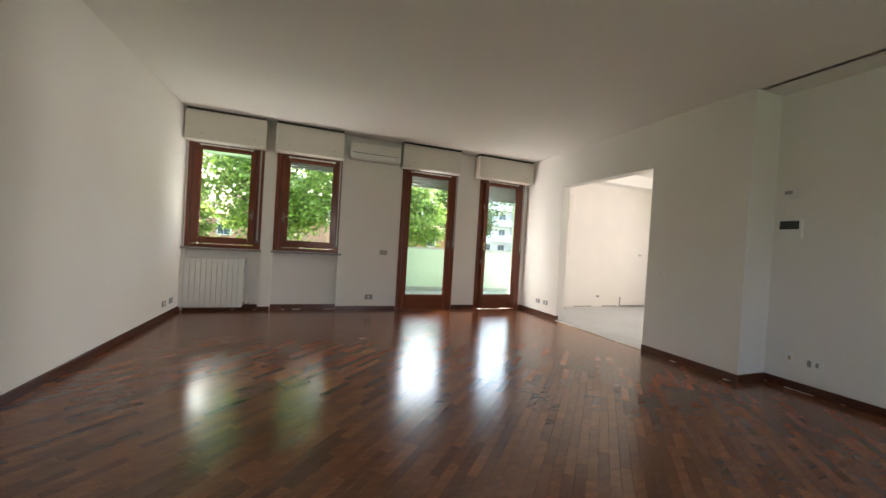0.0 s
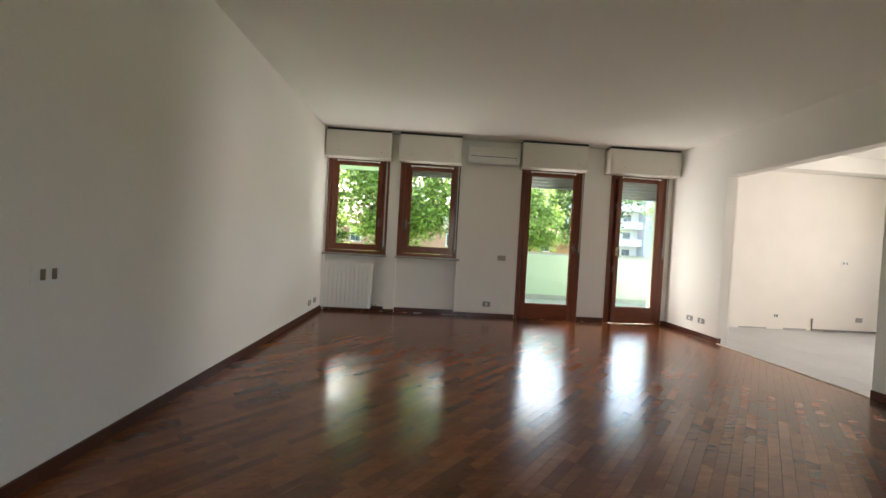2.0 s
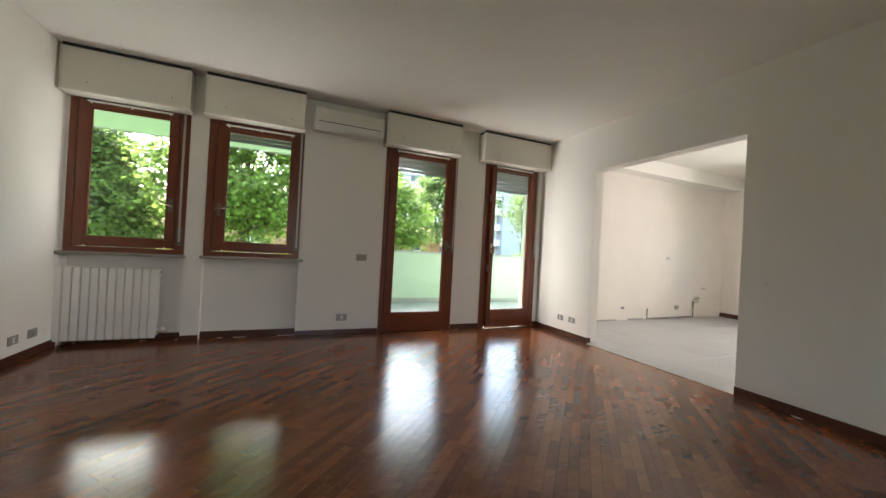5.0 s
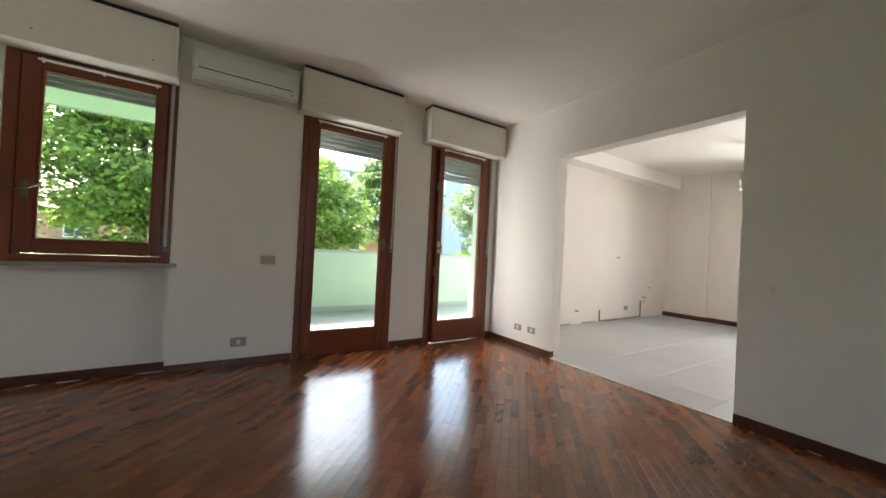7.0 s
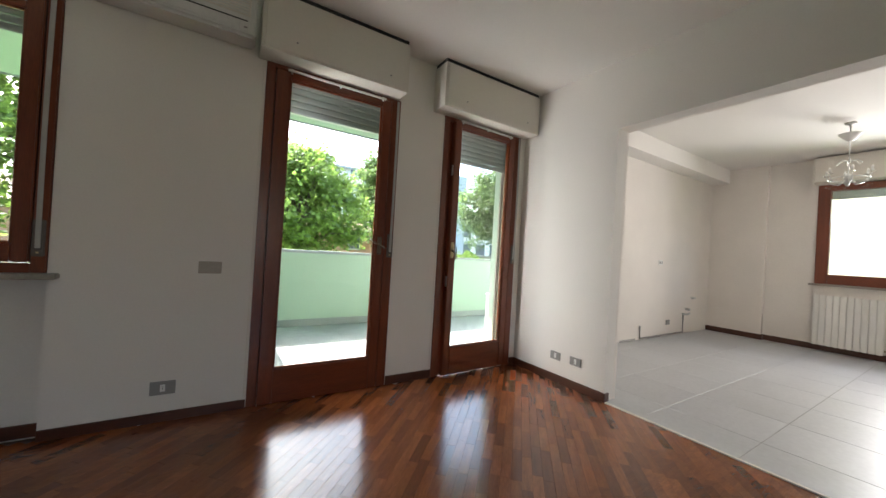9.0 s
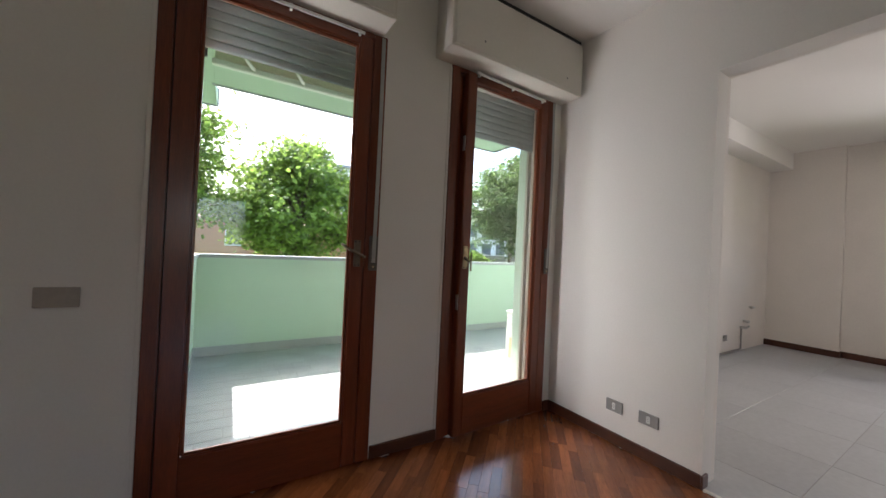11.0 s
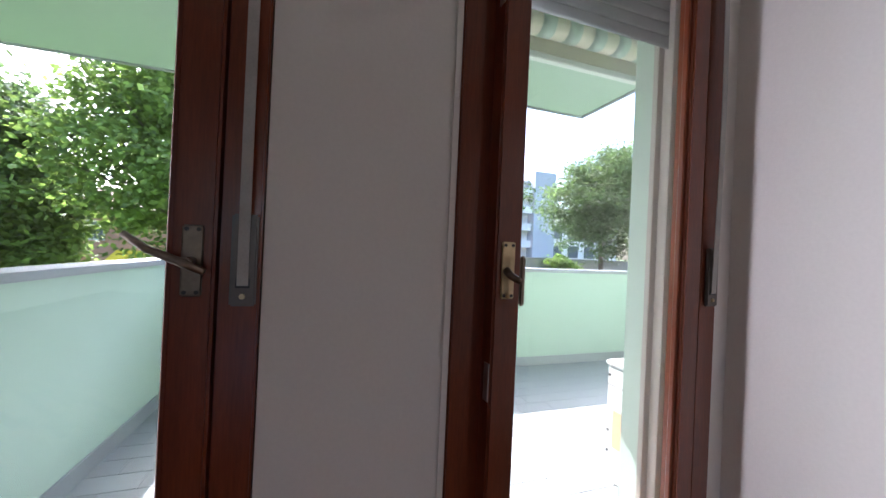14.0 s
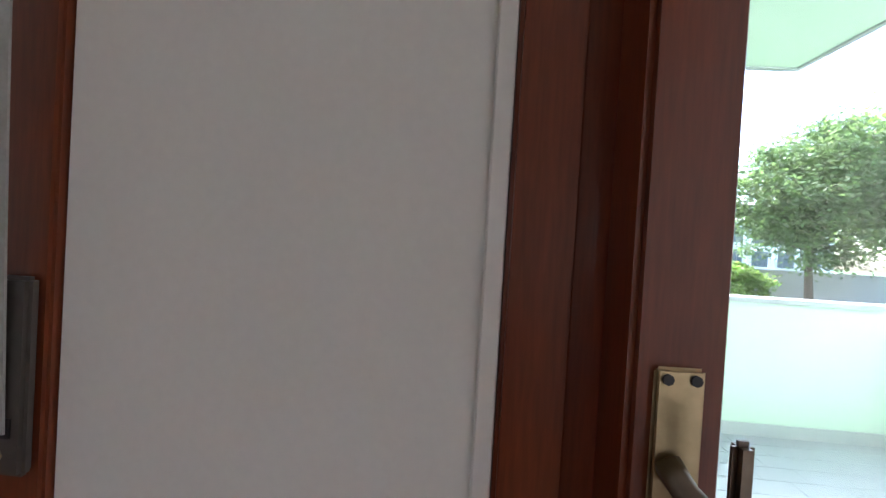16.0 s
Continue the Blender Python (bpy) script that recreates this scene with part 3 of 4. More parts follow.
plate("socket", (0, -0.565, 0.248), (0, 1, 0), 0.115, 0.075, "grey metal socket plate near the balcony door", "socket", GREYPL, [(0, 0.022, 0.045)], WHITE, NX)
plate("socket", (0, -0.79, 0.252), (0, 1, 0), 0.12, 0.075, "grey metal socket plate near the kitchen opening", "socket", GREYPL, [(0, 0.024, 0.045)], WHITE, NX)
plate("light_switch", (0, -2.96, 0.995), (0, 1, 0), 0.145, 0.07, "white light switch plate beside the kitchen opening", "light switch", WHITE, [(0, 0.024, 0.045)], BOXP, NX)
plate("socket", (0.42, -4.03, 0.288), (0, 1, 0), 0.075, 0.075, "white socket plate with brass contact", "socket", WHITE, [(0, 0.022, 0.045)], BRASS, NX)
plate("socket", (0.42, -4.21, 0.277), (0, 1, 0), 0.12, 0.075, "pale grey socket plate on the set-back wall", "socket", WHITE, [(-0.02, 0.022, 0.045), (0.035, 0.03, 0.06)], GREYPL, NX)
plate("socket", (3.25, KN, 1.21), (1, 0, 0), 0.12, 0.08, "white double socket on bare kitchen plaster", "socket", WHITE, [(-0.028, 0.026, 0.045), (0.028, 0.026, 0.045)], GREYPL, NY)
plate("socket", (3.58, KN, 0.226), (1, 0, 0), 0.12, 0.08, "grey socket plate low on kitchen plaster", "socket", GREYPL, [(0, 0.026, 0.045)], GREYPL, NY)
plate("socket", (2.05, KN, 0.24), (1, 0, 0), 0.09, 0.06, "open black socket box on kitchen plaster", "socket", WHITE, [(-0.02, 0.026, 0.045), (0.02, 0.026, 0.045)], BLACK, NY)
t = thing("thermostat", (0.42, -3.97, 1.84), "white wall thermostat above the entry phone", "thermostat")
part("body", boxes((0.392, 0.42, -4.03, -3.905, 1.84, 1.925), bevel=0.006), WHITE, t)
part("display", boxes((0.389, 0.3925, -3.975, -3.915, 1.875, 1.91), bevel=0.001, seg=1), GREYPL, t, "grey display window")
part("dial", tube([(0.393, -4.0, 1.882), (0.384, -4.0, 1.882)], 0.016, 16), WHITE, t)
t = thing("entry_phone", (0.42, -3.975, 1.44), "white video entry phone with a dark screen", "entry phone")
part("body", boxes((0.385, 0.42, -4.065, -3.885, 1.44, 1.625), bevel=0.006), WHITE, t)
part("screen", boxes((0.381, 0.386, -4.045, -3.895, 1.53, 1.612), bevel=0.002, seg=1), SCREEN, t, "dark glossy screen")
for k in range(4):
    part("button", boxes((0.381, 0.3865, -4.03 + 0.034 * k, -4.01 + 0.034 * k, 1.465, 1.48), bevel=0.002, seg=1), WHITE, t)

# ---------------------------------------------------------------- indoor air conditioner
t = thing("air_conditioner", (-3.06, 0, 2.48), "aged white split air conditioner high on the wall", "air conditioner")
part("casing", boxes((-3.48, -2.645, -0.185, -0.001, 2.49, 2.755), bevel=0.018, seg=3), ACM, t)
part("intake_grille", boxes((-3.44, -2.685, -0.190, -0.184, 2.615, 2.735), bevel=0.003, seg=1), BOXP, t)
for k in range(6):
    part("grille_slat", boxes((-3.43, -2.695, -0.194, -0.1895, 2.625 + k * 0.018, 2.632 + k * 0.018)), ACM, t)
part("louvre", boxes((-3.43, -2.76, -0.192, -0.175, 2.515, 2.575), bevel=0.006), ACM, t, "closed air outlet flap")
# Black strip on the casing paints the shade of the slit above the flap.
part("louvre_gap_shade", boxes((-3.435, -2.70, -0.1865, -0.184, 2.580, 2.588)), BLACK, t)
part("control_cover", boxes((-2.745, -2.69, -0.190, -0.184, 2.515, 2.575), bevel=0.003, seg=1), ACM, t)
part("badge", boxes((-2.72, -2.70, -0.1915, -0.1895, 2.535, 2.545)), GREYPL, t)

# ---------------------------------------------------------------- kitchen things
d = thing("kitchen_window", (KX, -2.14, KW[2]), "mahogany kitchen window with a lowered shutter edge", "window", kind="structure")
y0, y1 = KW[0], KW[1]
part("frame", boxes((KX - 0.03, KX + 0.06, y1 - 0.14, y1, KW[2], KW[3]), bevel=0.006), WOOD, d)
part("frame", boxes((KX - 0.03, KX + 0.06, y0, y0 + 0.14, KW[2], KW[3]), bevel=0.006), WOOD, d)
part("frame", boxes((KX - 0.03, KX + 0.06, y0 + 0.14, y1 - 0.14, KW[2], KW[2] + 0.15), bevel=0.006), WOOD_H, d)
part("frame", boxes((KX - 0.03, KX + 0.06, y0 + 0.14, y1 - 0.14, KW[3] - 0.10, KW[3]), bevel=0.006), WOOD_H, d)
p = part("pane", boxes((KX + 0.01, KX + 0.016, y0 + 0.135, y1 - 0.135, KW[2] + 0.145, KW[3] - 0.095)), GLASS, d)
p.visible_shadow = False
for k in range(3):
    part("slat", boxes((KX + 0.2, KX + 0.215, y0 + 0.02, y1 - 0.02, 2.36 + k * 0.05, 2.407 + k * 0.05), bevel=0.004, seg=1), SHUT, d)
solid("kitchen_sill", boxes((KX - 0.07, KX + 0.0, y0 - 0.04, y1 + 0.06, KW[2] - 0.032, KW[2] - 0.001), bevel=0.004), SILL, "grey stone sill above the radiator", "window sill")
t = thing("shutter_box", (KX, -2.14, 2.57), "cream roller shutter box above the kitchen window", "shutter box", "shutter boxes over the openings")
part("casing", boxes((KX - 0.24, KX - 0.001, y0 - 0.03, y1 + 0.03, 2.57, HK - 0.03), bevel=0.004), BOXP, t)
part("front_panel", boxes((KX - 0.247, KX - 0.239, y0, y1, 2.585, HK - 0.05), bevel=0.003, seg=1), BOXP, t)

CX, CY = 3.42, -1.85
t = thing("chandelier", (CX, CY, HK), "small crystal chandelier on a thin rod", "chandelier")
part("canopy", lathe([(0.05, 0), (0.05, -0.015), (0.012, -0.02), (0.012, -0.05)], (CX, CY, HK), 16), STEEL, t)
part("cup", lathe([(0.10, -0.13), (0.095, -0.14), (0.035, -0.21), (0.012, -0.22)], (CX, CY, HK), 20), WHITE, t, "white conical cup")
part("rod", tube([(CX, CY, HK - 0.05), (CX, CY, HK - 0.62)], 0.006, 8), STEEL, t)
part("hub", lathe([(0.01, -0.60), (0.035, -0.63), (0.04, -0.67), (0.015, -0.71), (0.01, -0.75)], (CX, CY, HK), 16), STEEL, t)
ring = [(CX + 0.17 * math.cos(a * math.pi / 12), CY + 0.17 * math.sin(a * math.pi / 12), HK - 0.66) for a in range(25)]
part("ring", tube(ring, 0.005, 6, caps=False), STEEL, t)
for k in range(6):
    a = k * math.pi / 3 + 0.3
    ca, sa = math.cos(a), math.sin(a)
    arm = part("arm", tube([(CX, CY, HK - 0.66), (CX + 0.08 * ca, CY + 0.08 * sa, HK - 0.73), (CX + 0.16 * ca, CY + 0.16 * sa, HK - 0.70), (CX + 0.19 * ca, CY + 0.19 * sa, HK - 0.62)], 0.005, 8), STEEL, t)
    part("cup", lathe([(0.008, 0), (0.03, 0.012), (0.032, 0.02)], (CX + 0.19 * ca, CY + 0.19 * sa, HK - 0.62), 12), CRYSTAL, arm)
    part("candle", lathe([(0.011, 0.02), (0.011, 0.07), (0.006, 0.085)], (CX + 0.19 * ca, CY + 0.19 * sa, HK - 0.62), 10), WHITE, arm)
    part("top_arm", tube([(CX, CY, HK - 0.46), (CX + 0.06 * ca, CY + 0.06 * sa, HK - 0.44), (CX + 0.11 * ca, CY + 0.11 * sa, HK - 0.49)], 0.004, 6), STEEL, t)
    for j in range(4):
        bd = bmesh.new()
        r0 = 0.19 - 0.035 * j
        bmesh.ops.create_icosphere(bd, subdivisions=1, radius=0.012, matrix=Matrix.Translation((CX + r0 * ca, CY + r0 * sa, HK - 0.74 - 0.02 * j)))
        part("crystal_drop", bd, CRYSTAL, t, "clear crystal drop")

# Pale upright strip, built as a shallow cream box of no known use.
solid("pale_wall_strip", boxes((1.04, 1.20, KN - 0.03, KN - 0.001, 1.12, 2.42), bevel=0.004), BOXP, "narrow cream strip standing out from the kitchen wall", "casing")
for sx0, sx1, sz0, sz1 in ((2.2, 2.62, 0.006, 0.035), (2.95, 3.35, 0.006, 0.028), (1.4, 1.9, 0.006, 0.03)):
    solid("plaster_edge", boxes((sx0, sx1, KN - 0.004, KN - 0.0005, sz0, sz1), bevel=0.001, seg=1), GROUT, "rough torn plaster edge above the tiles", "plaster")
t = thing("kitchen_pipes", (3.4, KN, 0), "capped white water pipes on bare plaster", "pipes")
part("pipe", tube([(2.71, KN - 0.015, 0.22), (2.71, KN - 0.015, 0.03), (4.09, KN - 0.015, 0.03), (4.09, KN - 0.015, 0.34)], 0.012, 8), GREYPL, t)
part("tap", tube([(4.09, KN, 0.34), (4.09, KN - 0.07, 0.34), (4.16, KN - 0.08, 0.36)], 0.016, 10), STEEL, t, "chrome stop tap")
part("tap", tube([(4.20, KN, 0.42), (4.20, KN - 0.07, 0.42)], 0.02, 10), STEEL, t, "chrome stop tap")
part("tap", tube([(4.39, KN, 0.62), (4.39, KN - 0.06, 0.62), (4.27, KN - 0.06, 0.62)], 0.016, 10), STEEL, t, "chrome stop tap")

# ---------------------------------------------------------------- balcony
BF = -0.03
PX0, PX1, PY = -2.54, 2.56, 2.62
solid("balcony_slab", boxes((PX0 - 0.15, PX1 + 0.15, 0.37, PY + 0.15, -0.25, BF - 0.006)), GROUT, "grey balcony floor bed", "balcony")
pp = solid("parapet", boxes((PX0 - 0.15, PX0, 0.372, PY + 0.15, -0.25, 1.04), (PX0, PX1, PY, PY + 0.15, -0.25, 1.04), (PX1, PX1 + 0.15, 0.372, PY + 0.15, -0.25, 1.04)), GREEN,
           "pale green rendered balcony parapet", "parapet")
part("coping", boxes((PX0 - 0.17, PX0 + 0.02, 0.372, PY + 0.17, 1.04, 1.08), bevel=0.004), CAP, pp, "grey stone coping")
part("coping", boxes((PX0 + 0.02, PX1 - 0.02, PY - 0.02, PY + 0.17, 1.04, 1.08), bevel=0.004), CAP, pp, "grey stone coping")
part("coping", boxes((PX1 - 0.02, PX1 + 0.17, 0.372, PY + 0.17, 1.04, 1.08), bevel=0.004), CAP, pp, "grey stone coping")
solid("balcony_skirting", boxes((PX0, PX0 + 0.012, 0.372, PY, BF, BF + 0.10), (PX0 + 0.012, PX1 - 0.012, PY - 0.012, PY, BF, BF + 0.10), (PX1 - 0.012, PX1, 0.372, PY, BF, BF + 0.10)), CAP,
      "grey tile skirting round the balcony", "skirting")
sl = solid("upper_balcony", boxes((-2.46, 1.50, 0.372, 2.68, 2.95, 3.15), (-9.7, -2.462, 0.372, 3.40, 2.95, 3.15)), GREEN, "pale green underside of the balcony above", "balcony")
part("drip_edge", boxes((-2.49, 1.52, 2.66, 2.70, 2.935, 3.17), (-9.7, -2.44, 3.38, 3.42, 2.935, 3.17), (1.48, 1.52, 0.372, 2.66, 2.935, 3.17)), CAP, sl, "thin grey drip edge")
part("upper_parapet", boxes((-2.46, 1.50, 2.56, 2.68, 3.15, 4.15), (-9.7, -2.462, 3.28, 3.40, 3.15, 4.15), (1.38, 1.50, 0.372, 2.56, 3.15, 4.15)), GREEN, sl)
AY, AZ = 1.0, 2.66
t = thing("rolled_awning", (-0.6, AY, 2.5), "rolled-up striped canvas awning under the balcony above", "awning")
roll = tube([(-2.38, AY, AZ), (1.15, AY, AZ)], 0.065, 14)
part("roller", roll, CANVAS, t, "cream canvas roll")
for k in range(18):
    x = -2.30 + k * 0.19
    part("stripe", tube([(x, AY, AZ), (x + 0.095, AY, AZ)], 0.0665, 14), CANVAS_G, t, "grey-green stripe")
part("tube", tube([(-2.42, AY - 0.10, AZ + 0.10), (1.18, AY - 0.10, AZ + 0.10)], 0.03, 10), WHITE, t, "white torsion bar")
part("front_bar", boxes((-2.42, 1.18, AY + 0.07, AY + 0.12, AZ - 0.16, AZ - 0.12), bevel=0.006), WHITE, t, "white front bar")
part("valance", boxes((-2.40, 1.16, AY + 0.07, AY + 0.078, AZ - 0.12, AZ - 0.03)), CANVAS, t, "short canvas valance")
for x in (-2.30, -1.95, -0.6, 0.75):
    b = part("bracket", boxes((x - 0.02, x + 0.02, AY - 0.13, AY - 0.07, AZ + 0.02, 2.95), bevel=0.003, seg=1), STEEL, t, "metal bracket")
    part("arm", tube([(x, AY - 0.10, AZ + 0.08), (x + 0.10, AY + 0.02, AZ - 0.10), (x + 0.16, AY + 0.09, AZ - 0.14)], 0.014, 8), WHITE, t, "folded arm")
part("crank_eye", tube([(-2.45, AY, AZ - 0.02), (-2.45, AY, AZ - 0.16)], 0.009, 8), BLACK, t)

t = thing("outdoor_unit", (0.42, 0.47, BF), "weathered white outdoor air conditioning unit on the balcony", "air conditioner")
part("casing", boxes((0.02, 0.82, 0.385, 0.605, BF + 0.06, 0.655), bevel=0.012), ACM, t)
part("top_cover", boxes((0.012, 0.828, 0.378, 0.612, 0.652, 0.678), bevel=0.008), ACM, t)
for x in (0.10, 0.66):
    part("foot", boxes((x, x + 0.08, 0.38, 0.61, BF, BF + 0.062), bevel=0.004, seg=1), BLACK, t)
part("label", boxes((0.0175, 0.0205, 0.43, 0.55, 0.22, 0.42)), ORANGE, t, "faded orange sticker")
part("seam", boxes((0.0178, 0.0205, 0.39, 0.60, 0.545, 0.551)), GREYPL, t)
part("cable", tube([(0.02, 0.47, 0.50), (-0.01, 0.45, 0.48), (-0.01, 0.42, 0.42), (0.005, 0.40, 0.30), (0.0, 0.392, 0.12)], 0.008, 8), GREYPL, t)
for yy, zz in ((0.58, 0.30), (0.58, 0.19), (0.58, 0.60), (0.41, 0.60)):
    part("screw", tube([(0.021, yy, zz), (0.014, yy, zz)], 0.008, 8), BLACK, t)
fan = tube([(0.50 + 0.21 * math.cos(a * math.pi / 14), 0.608, 0.37 + 0.21 * math.sin(a * math.pi / 14)) for a in range(29)], 0.008, 6, caps=False)
part("fan_guard", fan, GREYPL, t)
t.location += Vector((0.11, 0.08, 0))

# ---------------------------------------------------------------- outside
G = -3.6
solid("ground", boxes((-900, 900, 0.36, 1800, G - 0.5, G), (-900, 900, -900, 0.36, G - 0.5, G)), GRASS, "green lawn and far ground around the house", "ground")
solid("road", boxes((-200, 200, 17.5, 23.0, G, G + 0.02)), ASPHALT, "grey asphalt road beyond the trees", "road")


def tree(at, height, base, rx, leafmat, seed, label, count=150, per=95, size=0.17):
    """Tapered trunk with limbs and a crown of leaf clumps; base is the height where the crown starts above at."""
    rng = random.Random(seed)
    t = thing("tree", at, label, "tree", "trees in front of the balcony")
    A = Vector(at)
    trunk = tube([A + Vector((0.05 * math.sin(k), 0.05 * math.cos(k * 1.7), height * 0.85 * k / 7)) for k in range(8)], [0.26 * (1 - 0.11 * k) for k in range(8)], 10)
    part("trunk", trunk, BARK, t)
    crown = bmesh.new()
    rz = (height - base) / 2
    mid = A + Vector((0, 0, base + rz))
    limbs = bmesh.new()
    for c in range(count):
        while True:
            v = Vector((rng.uniform(-1, 1), rng.uniform(-1, 1), rng.uniform(-1, 1)))
            if 0.35 < v.length < 1.0:
                break
        v *= 0.90 + 0.22 * rng.random()
        wid = 1.0 - 0.35 * max(0.0, v.z)
        p = mid + Vector((v.x * rx * wid, v.y * rx * wid, v.z * rz))
        if c % 6 == 0:
            s = A + Vector((0, 0, min(height * 0.8, base * 0.7 + (p.z - A.z) * 0.35)))
            q = s.lerp(p, 0.55) + Vector((0, 0, 0.15))
            tube([s, q, p], [0.075, 0.045, 0.015], 5, limbs, caps=False)
        cr = rx * rng.uniform(0.16, 0.26)
        for k in range(per):
            d = Vector((rng.gauss(0, 1), rng.gauss(0, 1), rng.gauss(0, 0.62)))
            o = p + d * cr * 0.62
            n = (Vector((rng.gauss(0, 0.8), rng.gauss(0, 0.8), 1.0)) + d * 0.3).normalized()
            a = n.orthogonal().normalized()
            a.rotate(Matrix.Rotation(rng.uniform(0, 6.28), 3, n))
            b = n.cross(a)
            sz = size * rng.uniform(0.6, 1.25)
            crown.faces.new([crown.verts.new(o + a * sz * 0.62), crown.verts.new(o + b * sz * 0.42 - n * sz * 0.1),
                             crown.verts.new(o - a * sz * 0.62 - n * sz * 0.12), crown.verts.new(o - b * sz * 0.42 - n * sz * 0.1)])
    part("limbs", limbs, BARK, t)
    part("crown", crown, leafmat, t, "dense uneven leafy crown")
    return t


tree((-5.6, 12.6, G), 11.2, 4.1, 3.2, LEAF, 1, "broad leafy green tree close to the balcony", 200, 150, 0.17)
tree((-10.9, 12.8, G), 8.9, 2.7, 2.2, LEAF, 9, "wide green tree outside the windows", 200, 150, 0.17)
tree((0.2, 14.2, G), 9.0, 4.2, 2.9, LEAF, 2, "rounded light green tree beside the road", 170, 140, 0.17)
tree((-12.5, 13.0, G), 10.6, 4.0, 3.1, LEAF_D, 3, "dark green tree with hanging lower branches", 160, 100, 0.20)
tree((-16.5, 14.5, G), 11.5, 3.6, 3.8, LEAF, 4, "tall green tree at the end of the row", 150, 90, 0.24)
tree((18.1, 20.4, G), 13.1, 4.9, 4.1, LEAF_D, 5, "round clipped dark green tree", 230, 140, 0.19)
tree((24.6, 21.4, G), 15.0, 5.6, 4.8, LEAF_L, 6, "tall yellow-green tree above the garden wall", 170, 95, 0.26)
tree((8.2, 22.0, G), 12.6, 5.4, 3.2, LEAF_D, 7, "dark green tree partly hiding the apartment house", 130, 95, 0.24)
tree((17.0, 23.5, G), 5.4, 2.2, 1.5, LEAF_L, 8, "small light green shrub tree", 60, 70, 0.2)

# small palm by the garden wall
t = thing("palm", (23.6, 18.6, G), "small palm with drooping green fronds", "palm")
part("trunk", tube([(23.6, 18.6, G), (23.65, 18.6, G + 2.0), (23.6, 18.6, G + 4.4)], [0.22, 0.2, 0.17], 10), BARK, t)
rng = random.Random(21)
for k in range(16):
    a, up = rng.uniform(0, 6.28), rng.uniform(0.2, 1.0)
    bm = bmesh.new()
    prev = None
    for i in range(9):
        s = i / 8
        c = Vector((23.6 + 1.9 * s * math.cos(a), 18.6 + 1.9 * s * math.sin(a), G + 4.4 + 1.5 * up * s - 1.7 * s * s))
        wv = Vector((-math.sin(a), math.cos(a), 0)) * 0.16 * math.sin(math.pi * min(1, s + 0.08))
        row = [bm.verts.new(c - wv - Vector((0, 0, 0.08))), bm.verts.new(c), bm.verts.new(c + wv - Vector((0, 0, 0.08)))]
        if prev:
            bm.faces.new((prev[0], prev[1], row[1], row[0]))
            bm.faces.new((prev[1], prev[2], row[2], row[1]))
        prev = row
    part("frond", bm, LEAF_L, t)
solid("garden_wall", boxes((12, 40, 24.5, 24.8, G, 0.9), (12, 40, 24.45, 24.85, 0.9, 1.0)), STONEW, "grey garden wall behind the trees", "garden wall")


def window_far(parent, x0, x1, y, z0, z1, bars=1):
    w = part("window", boxes((x0, x1, y - 0.10, y + 0.05, z0, z1), bevel=0.01, seg=1), WHITEB, parent, "white framed window")
    step = (x1 - x0 - 0.12) / (bars + 1)
    for k in range(bars + 1):
        part("pane", boxes((x0 + 0.08 + k * step, x0 + 0.04 + (k + 1) * step, y - 0.12, y - 0.09, z0 + 0.1, z1 - 0.1)), DARKWIN, w)


# low terracotta house with yellow awnings
t = thing("terracotta_house", (-9, 27, G), "low terracotta house with yellow shop awnings", "house")
part("wall", boxes((-34, 9, 26, 36, G, 2.6)), TERRA, t)
rf = bmesh.new()
v = [rf.verts.new(c) for c in ((-34.6, 25.4, 2.6), (9.6, 25.4, 2.6), (9.6, 36.6, 2.6), (-34.6, 36.6, 2.6), (-30, 31, 4.6), (5, 31, 4.6))]
for f in ((0, 1, 5, 4), (1, 2, 5), (2, 3, 4, 5), (3, 0, 4), (3, 2, 1, 0)):
    rf.faces.new([v[i] for i in f])
part("roof", rf, ROOF, t, "brown clay tile roof")
for k in range(9):
    x = -31 + k * 4.3
    bm = bmesh.new()
    q = [bm.verts.new(c) for c in ((x, 25.98, 0.35), (x + 2.2, 25.98, 0.35), (x + 2.2, 24.7, -0.25), (x, 24.7, -0.25), (x, 24.7, -0.5), (x + 2.2, 24.7, -0.5), (x, 25.98, 0.30), (x + 2.2, 25.98, 0.30))]
    for f in ((0, 1, 2, 3), (3, 2, 5, 4), (4, 5, 7, 6)):
        bm.faces.new([q[i] for i in f])
    part("awning", bm, YELLOW, t, "yellow canvas awning")
    window_far(t, x + 0.2, x + 2.0, 25.99, G + 0.6, -0.3, 1)
    window_far(t, x + 2.7, x + 3.7, 25.99, 0.9, 2.1, 1)

# white apartment house with balconies
t = thing("apartment_house", (22, 52, G), "white apartment house with long balconies", "house")
part("wall", boxes((4, 32, 53.5, 66, G, 13.6)), WHITEB, t)
part("stair_tower", boxes((32, 36.2, 51.5, 64, G, 15.6)), BLUEGREY, t, "blue-grey rendered stair tower")
part("wing", boxes((36.2, 52, 53.5, 66, G, 7.2)), WHITEB, t, "lower white wing")
part("roof", boxes((3.6, 32, 53.0, 66.4, 13.6, 14.0)), CAP, t)
part("roof_box", boxes((22, 30, 56, 62, 14.0, 16.2)), WHITEB, t)
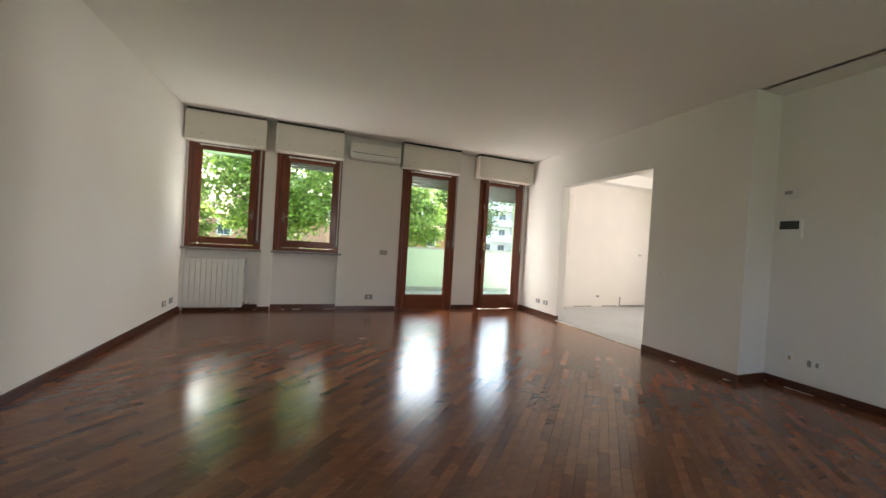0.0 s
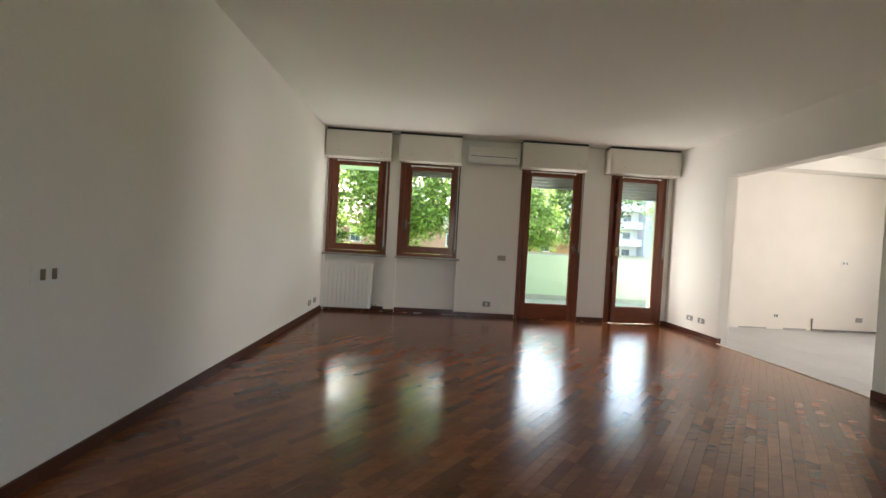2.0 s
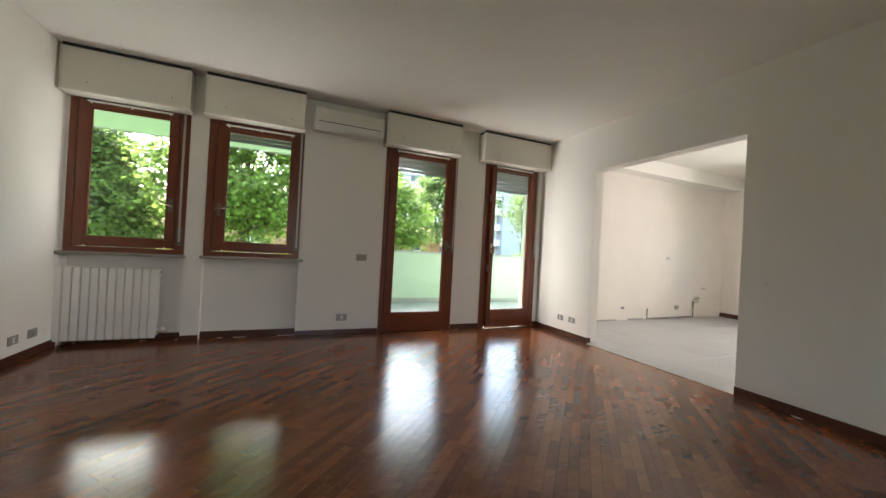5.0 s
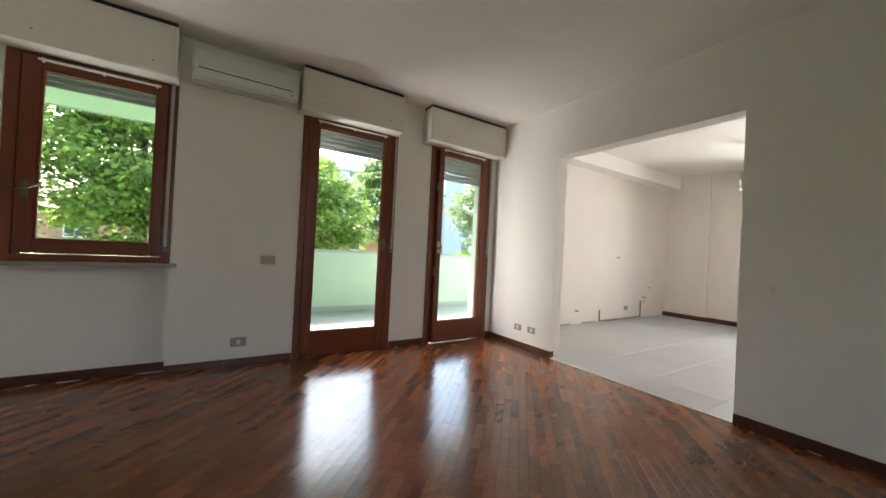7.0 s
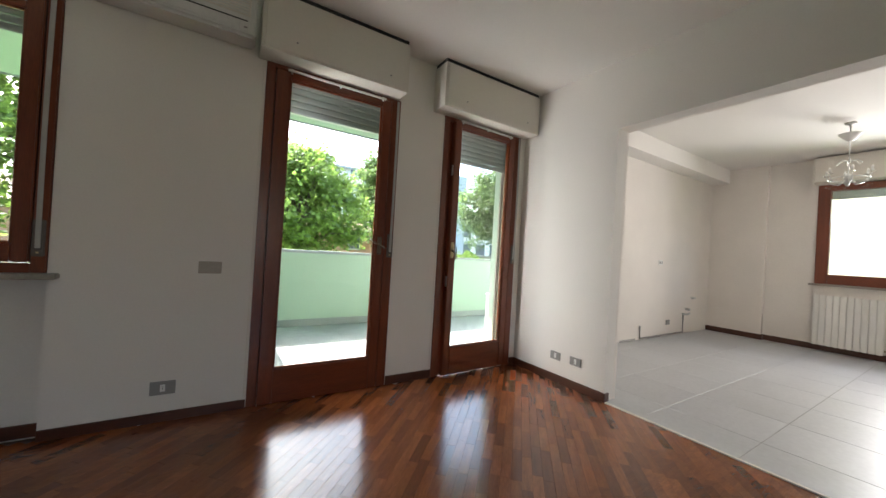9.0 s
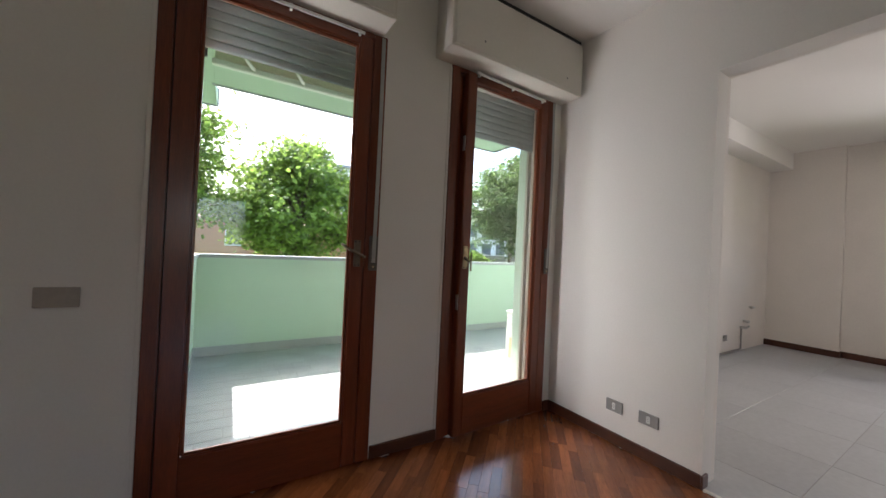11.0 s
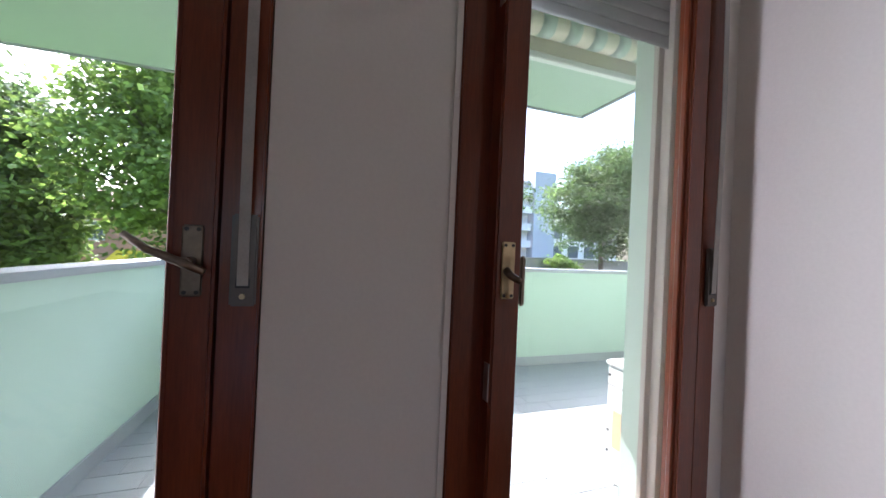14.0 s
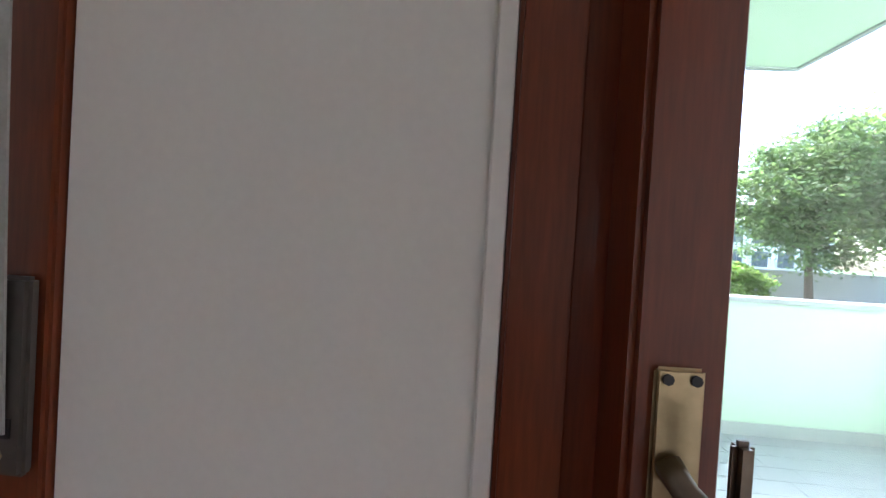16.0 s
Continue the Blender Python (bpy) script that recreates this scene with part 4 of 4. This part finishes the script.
for k in range(6):
    z = G + 0.3 + k * 2.95
    b = part("balcony", boxes((4.4, 31.9, 52.0, 53.5, z - 0.2, z), (4.4, 31.9, 52.0, 52.12, z, z + 0.95)), WHITEB, t, "long white balcony")
    part("rail", boxes((4.4, 31.9, 51.98, 52.14, z + 1.05, z + 1.1)), STEEL, b)
    for j in range(9):
        x = 5.2 + j * 3.0
        window_far(t, x, x + 1.5, 53.48, z + 0.1, z + 2.3, 1)
    window_far(t, 33.2, 34.6, 51.48, z + 0.9, z + 2.2, 1) if k < 1 else None
for k in range(3):
    for j in range(4):
        window_far(t, 37.0 + j * 3.6, 39.4 + j * 3.6, 53.48, G + 1.0 + k * 3.4, G + 3.4 + k * 3.4, 2)

# cream house across from the kitchen window
t = thing("cream_house", (15, -2, G), "cream house with shaded loggias across the yard", "house")
part("wall", boxes((15, 24, -1.6, 9.0, G, 9.5), (15, 24, -14, -3.4, G, 9.5), (16.4, 24, -3.4, -1.6, G, 9.5)), CREAM, t)
for k in range(4):
    z = G + 0.8 + 3.0 * k
    part("loggia", boxes((15.0, 16.4, -3.4, -1.6, z - 0.2, z), (15.0, 15.1, -3.4, -1.6, z, z + 0.9)), WHITEB, t, "white loggia parapet")
part("roof", boxes((14.6, 24.4, -14.4, 9.4, 9.5, 9.8)), ROOF, t)
t = thing("washing", (15.6, -2.2, 2.0), "teal cloth hanging in the loggia", "laundry")
part("cloth", boxes((15.5, 15.53, -2.5, -2.1, 2.2, 2.9), bevel=0.01), material("teal_cloth", (0.05, 0.42, 0.36), 0.9), t)
part("cloth", boxes((15.5, 15.53, -3.0, -2.6, 1.3, 1.75), bevel=0.01), ORANGE, t)
part("line", tube([(15.51, -3.4, 2.92), (15.51, -1.6, 2.92)], 0.006, 6), GREYPL, t)

# ---------------------------------------------------------------- floors, piece by piece
fl = solid("floor", boxes((WX - 0.2, 0.10, SY - 0.2, 0.3, -0.3, -0.012), (0.10, 0.55, SY - 0.2, -3.80, -0.3, -0.012)), UNDER, "glossy dark parquet of narrow strips laid diagonally", "floor")
L, Wd, C45 = 0.30, 0.056, math.sqrt(0.5)


def strip_verts(length, width):
    g, b = 0.0002, 0.0006
    x, y = length / 2 - g, width / 2 - g
    return [(-x, -y, -0.012), (x, -y, -0.012), (x, y, -0.012), (-x, y, -0.012), (-x, -y, -b), (x, -y, -b), (x, y, -b), (-x, y, -b),
            (-x + b, -y + b, 0), (x - b, -y + b, 0), (x - b, y - b, 0), (-x + b, y - b, 0)]


FACES = [(0, 1, 5, 4), (1, 2, 6, 5), (2, 3, 7, 6), (3, 0, 4, 7), (4, 5, 9, 8), (5, 6, 10, 9), (6, 7, 11, 10), (7, 4, 8, 11), (8, 9, 10, 11)]
base_v = strip_verts(L, Wd)
me = bpy.data.meshes.new("parquet_strip")
me.from_pydata(base_v, [], FACES)
me.materials.append(PLANK)
rng = random.Random(5)
far_v, far_f, near = [], [], []
for row in range(-170, 171):
    v0 = row * Wd
    off = rng.uniform(0, L)
    for col in range(-40, 41):
        u0 = col * L + off
        x, y = -3.0 + (u0 - v0) * C45, -4.2 + (u0 + v0) * C45
        if not (WX - 0.1 < x < (0.06 if y > -3.7 else 0.46) and SY - 0.1 < y < 0.08):
            continue
        if -2.9 < x < 0.0 and -1.75 < y and len(near) < 300:
            near.append((x, y))
        else:
            k = len(far_v)
            far_v += [(x + (px - py) * C45, y + (px + py) * C45, pz) for px, py, pz in base_v]
            far_f += [tuple(i + k for i in f) for f in FACES]
for x, y in near:
    ob = new("strip", me)
    ob.parent = fl
    ob.matrix_basis = pose(x, y, 0, 0, 0, 45)
me2 = bpy.data.meshes.new("parquet_field")
me2.from_pydata(far_v, [], far_f)
me2.materials.append(PLANK_S)
ob = new("strip_field", me2)
ob.parent = fl
tagged(ob, "diagonal parquet strips of mixed brown", kind="stuff")
solid("floor_trim", boxes((-0.012, 0.010, OY1, OY0 - 0.014, -0.01, 0.008), bevel=0.002, seg=1), BOXP, "pale metal strip between parquet and tiles", "threshold strip")


def tiled(name, x0, x1, y0, y1, z, sx, sy, gap, mat, bed, label, ox=0.0, oy=0.0, stagger=False, bed_depth=0.2):
    base = solid(name, boxes((x0, x1, y0, y1, z - bed_depth, z - 0.003)), bed, label, "floor")
    cache = {}
    ny = int((y1 - y0) / sy) + 2
    nx = int((x1 - x0) / sx) + 2
    for j in range(-1, ny):
        for i in range(-1, nx):
            ax = x0 + ox + i * sx + (sx / 2 if stagger and j % 2 else 0)
            ay = y0 + oy + j * sy
            xa, xb, ya, yb = max(ax, x0), min(ax + sx, x1), max(ay, y0), min(ay + sy, y1)
            if xb - xa < 0.02 or yb - ya < 0.02:
                continue
            key = (round(xb - xa, 3), round(yb - ya, 3))
            if key not in cache:
                w2, h2, b = key[0] / 2 - gap / 2, key[1] / 2 - gap / 2, 0.0015
                m2 = bpy.data.meshes.new("tile")
                m2.from_pydata([(-w2, -h2, -0.008), (w2, -h2, -0.008), (w2, h2, -0.008), (-w2, h2, -0.008), (-w2, -h2, -b), (w2, -h2, -b), (w2, h2, -b), (-w2, h2, -b),
                                (-w2 + b, -h2 + b, 0), (w2 - b, -h2 + b, 0), (w2 - b, h2 - b, 0), (-w2 + b, h2 - b, 0)], [], FACES)
                m2.materials.append(mat)
                cache[key] = m2
            ob = new("tile", cache[key])
            ob.parent = base
            ob.location = ((xa + xb) / 2, (ya + yb) / 2, z)
    return base


tiled("kitchen_floor", 0.010, KX, KS, KN, 0.006, 0.60, 0.60, 0.004, TILE_K, GROUT, "large pale grey kitchen floor tiles", ox=-0.2, oy=-0.1)
tiled("balcony_floor", PX0, PX1, 0.372, PY, BF, 0.30, 0.15, 0.003, TILE_B, GROUT, "small grey balcony floor tiles", stagger=True, bed_depth=0.02)
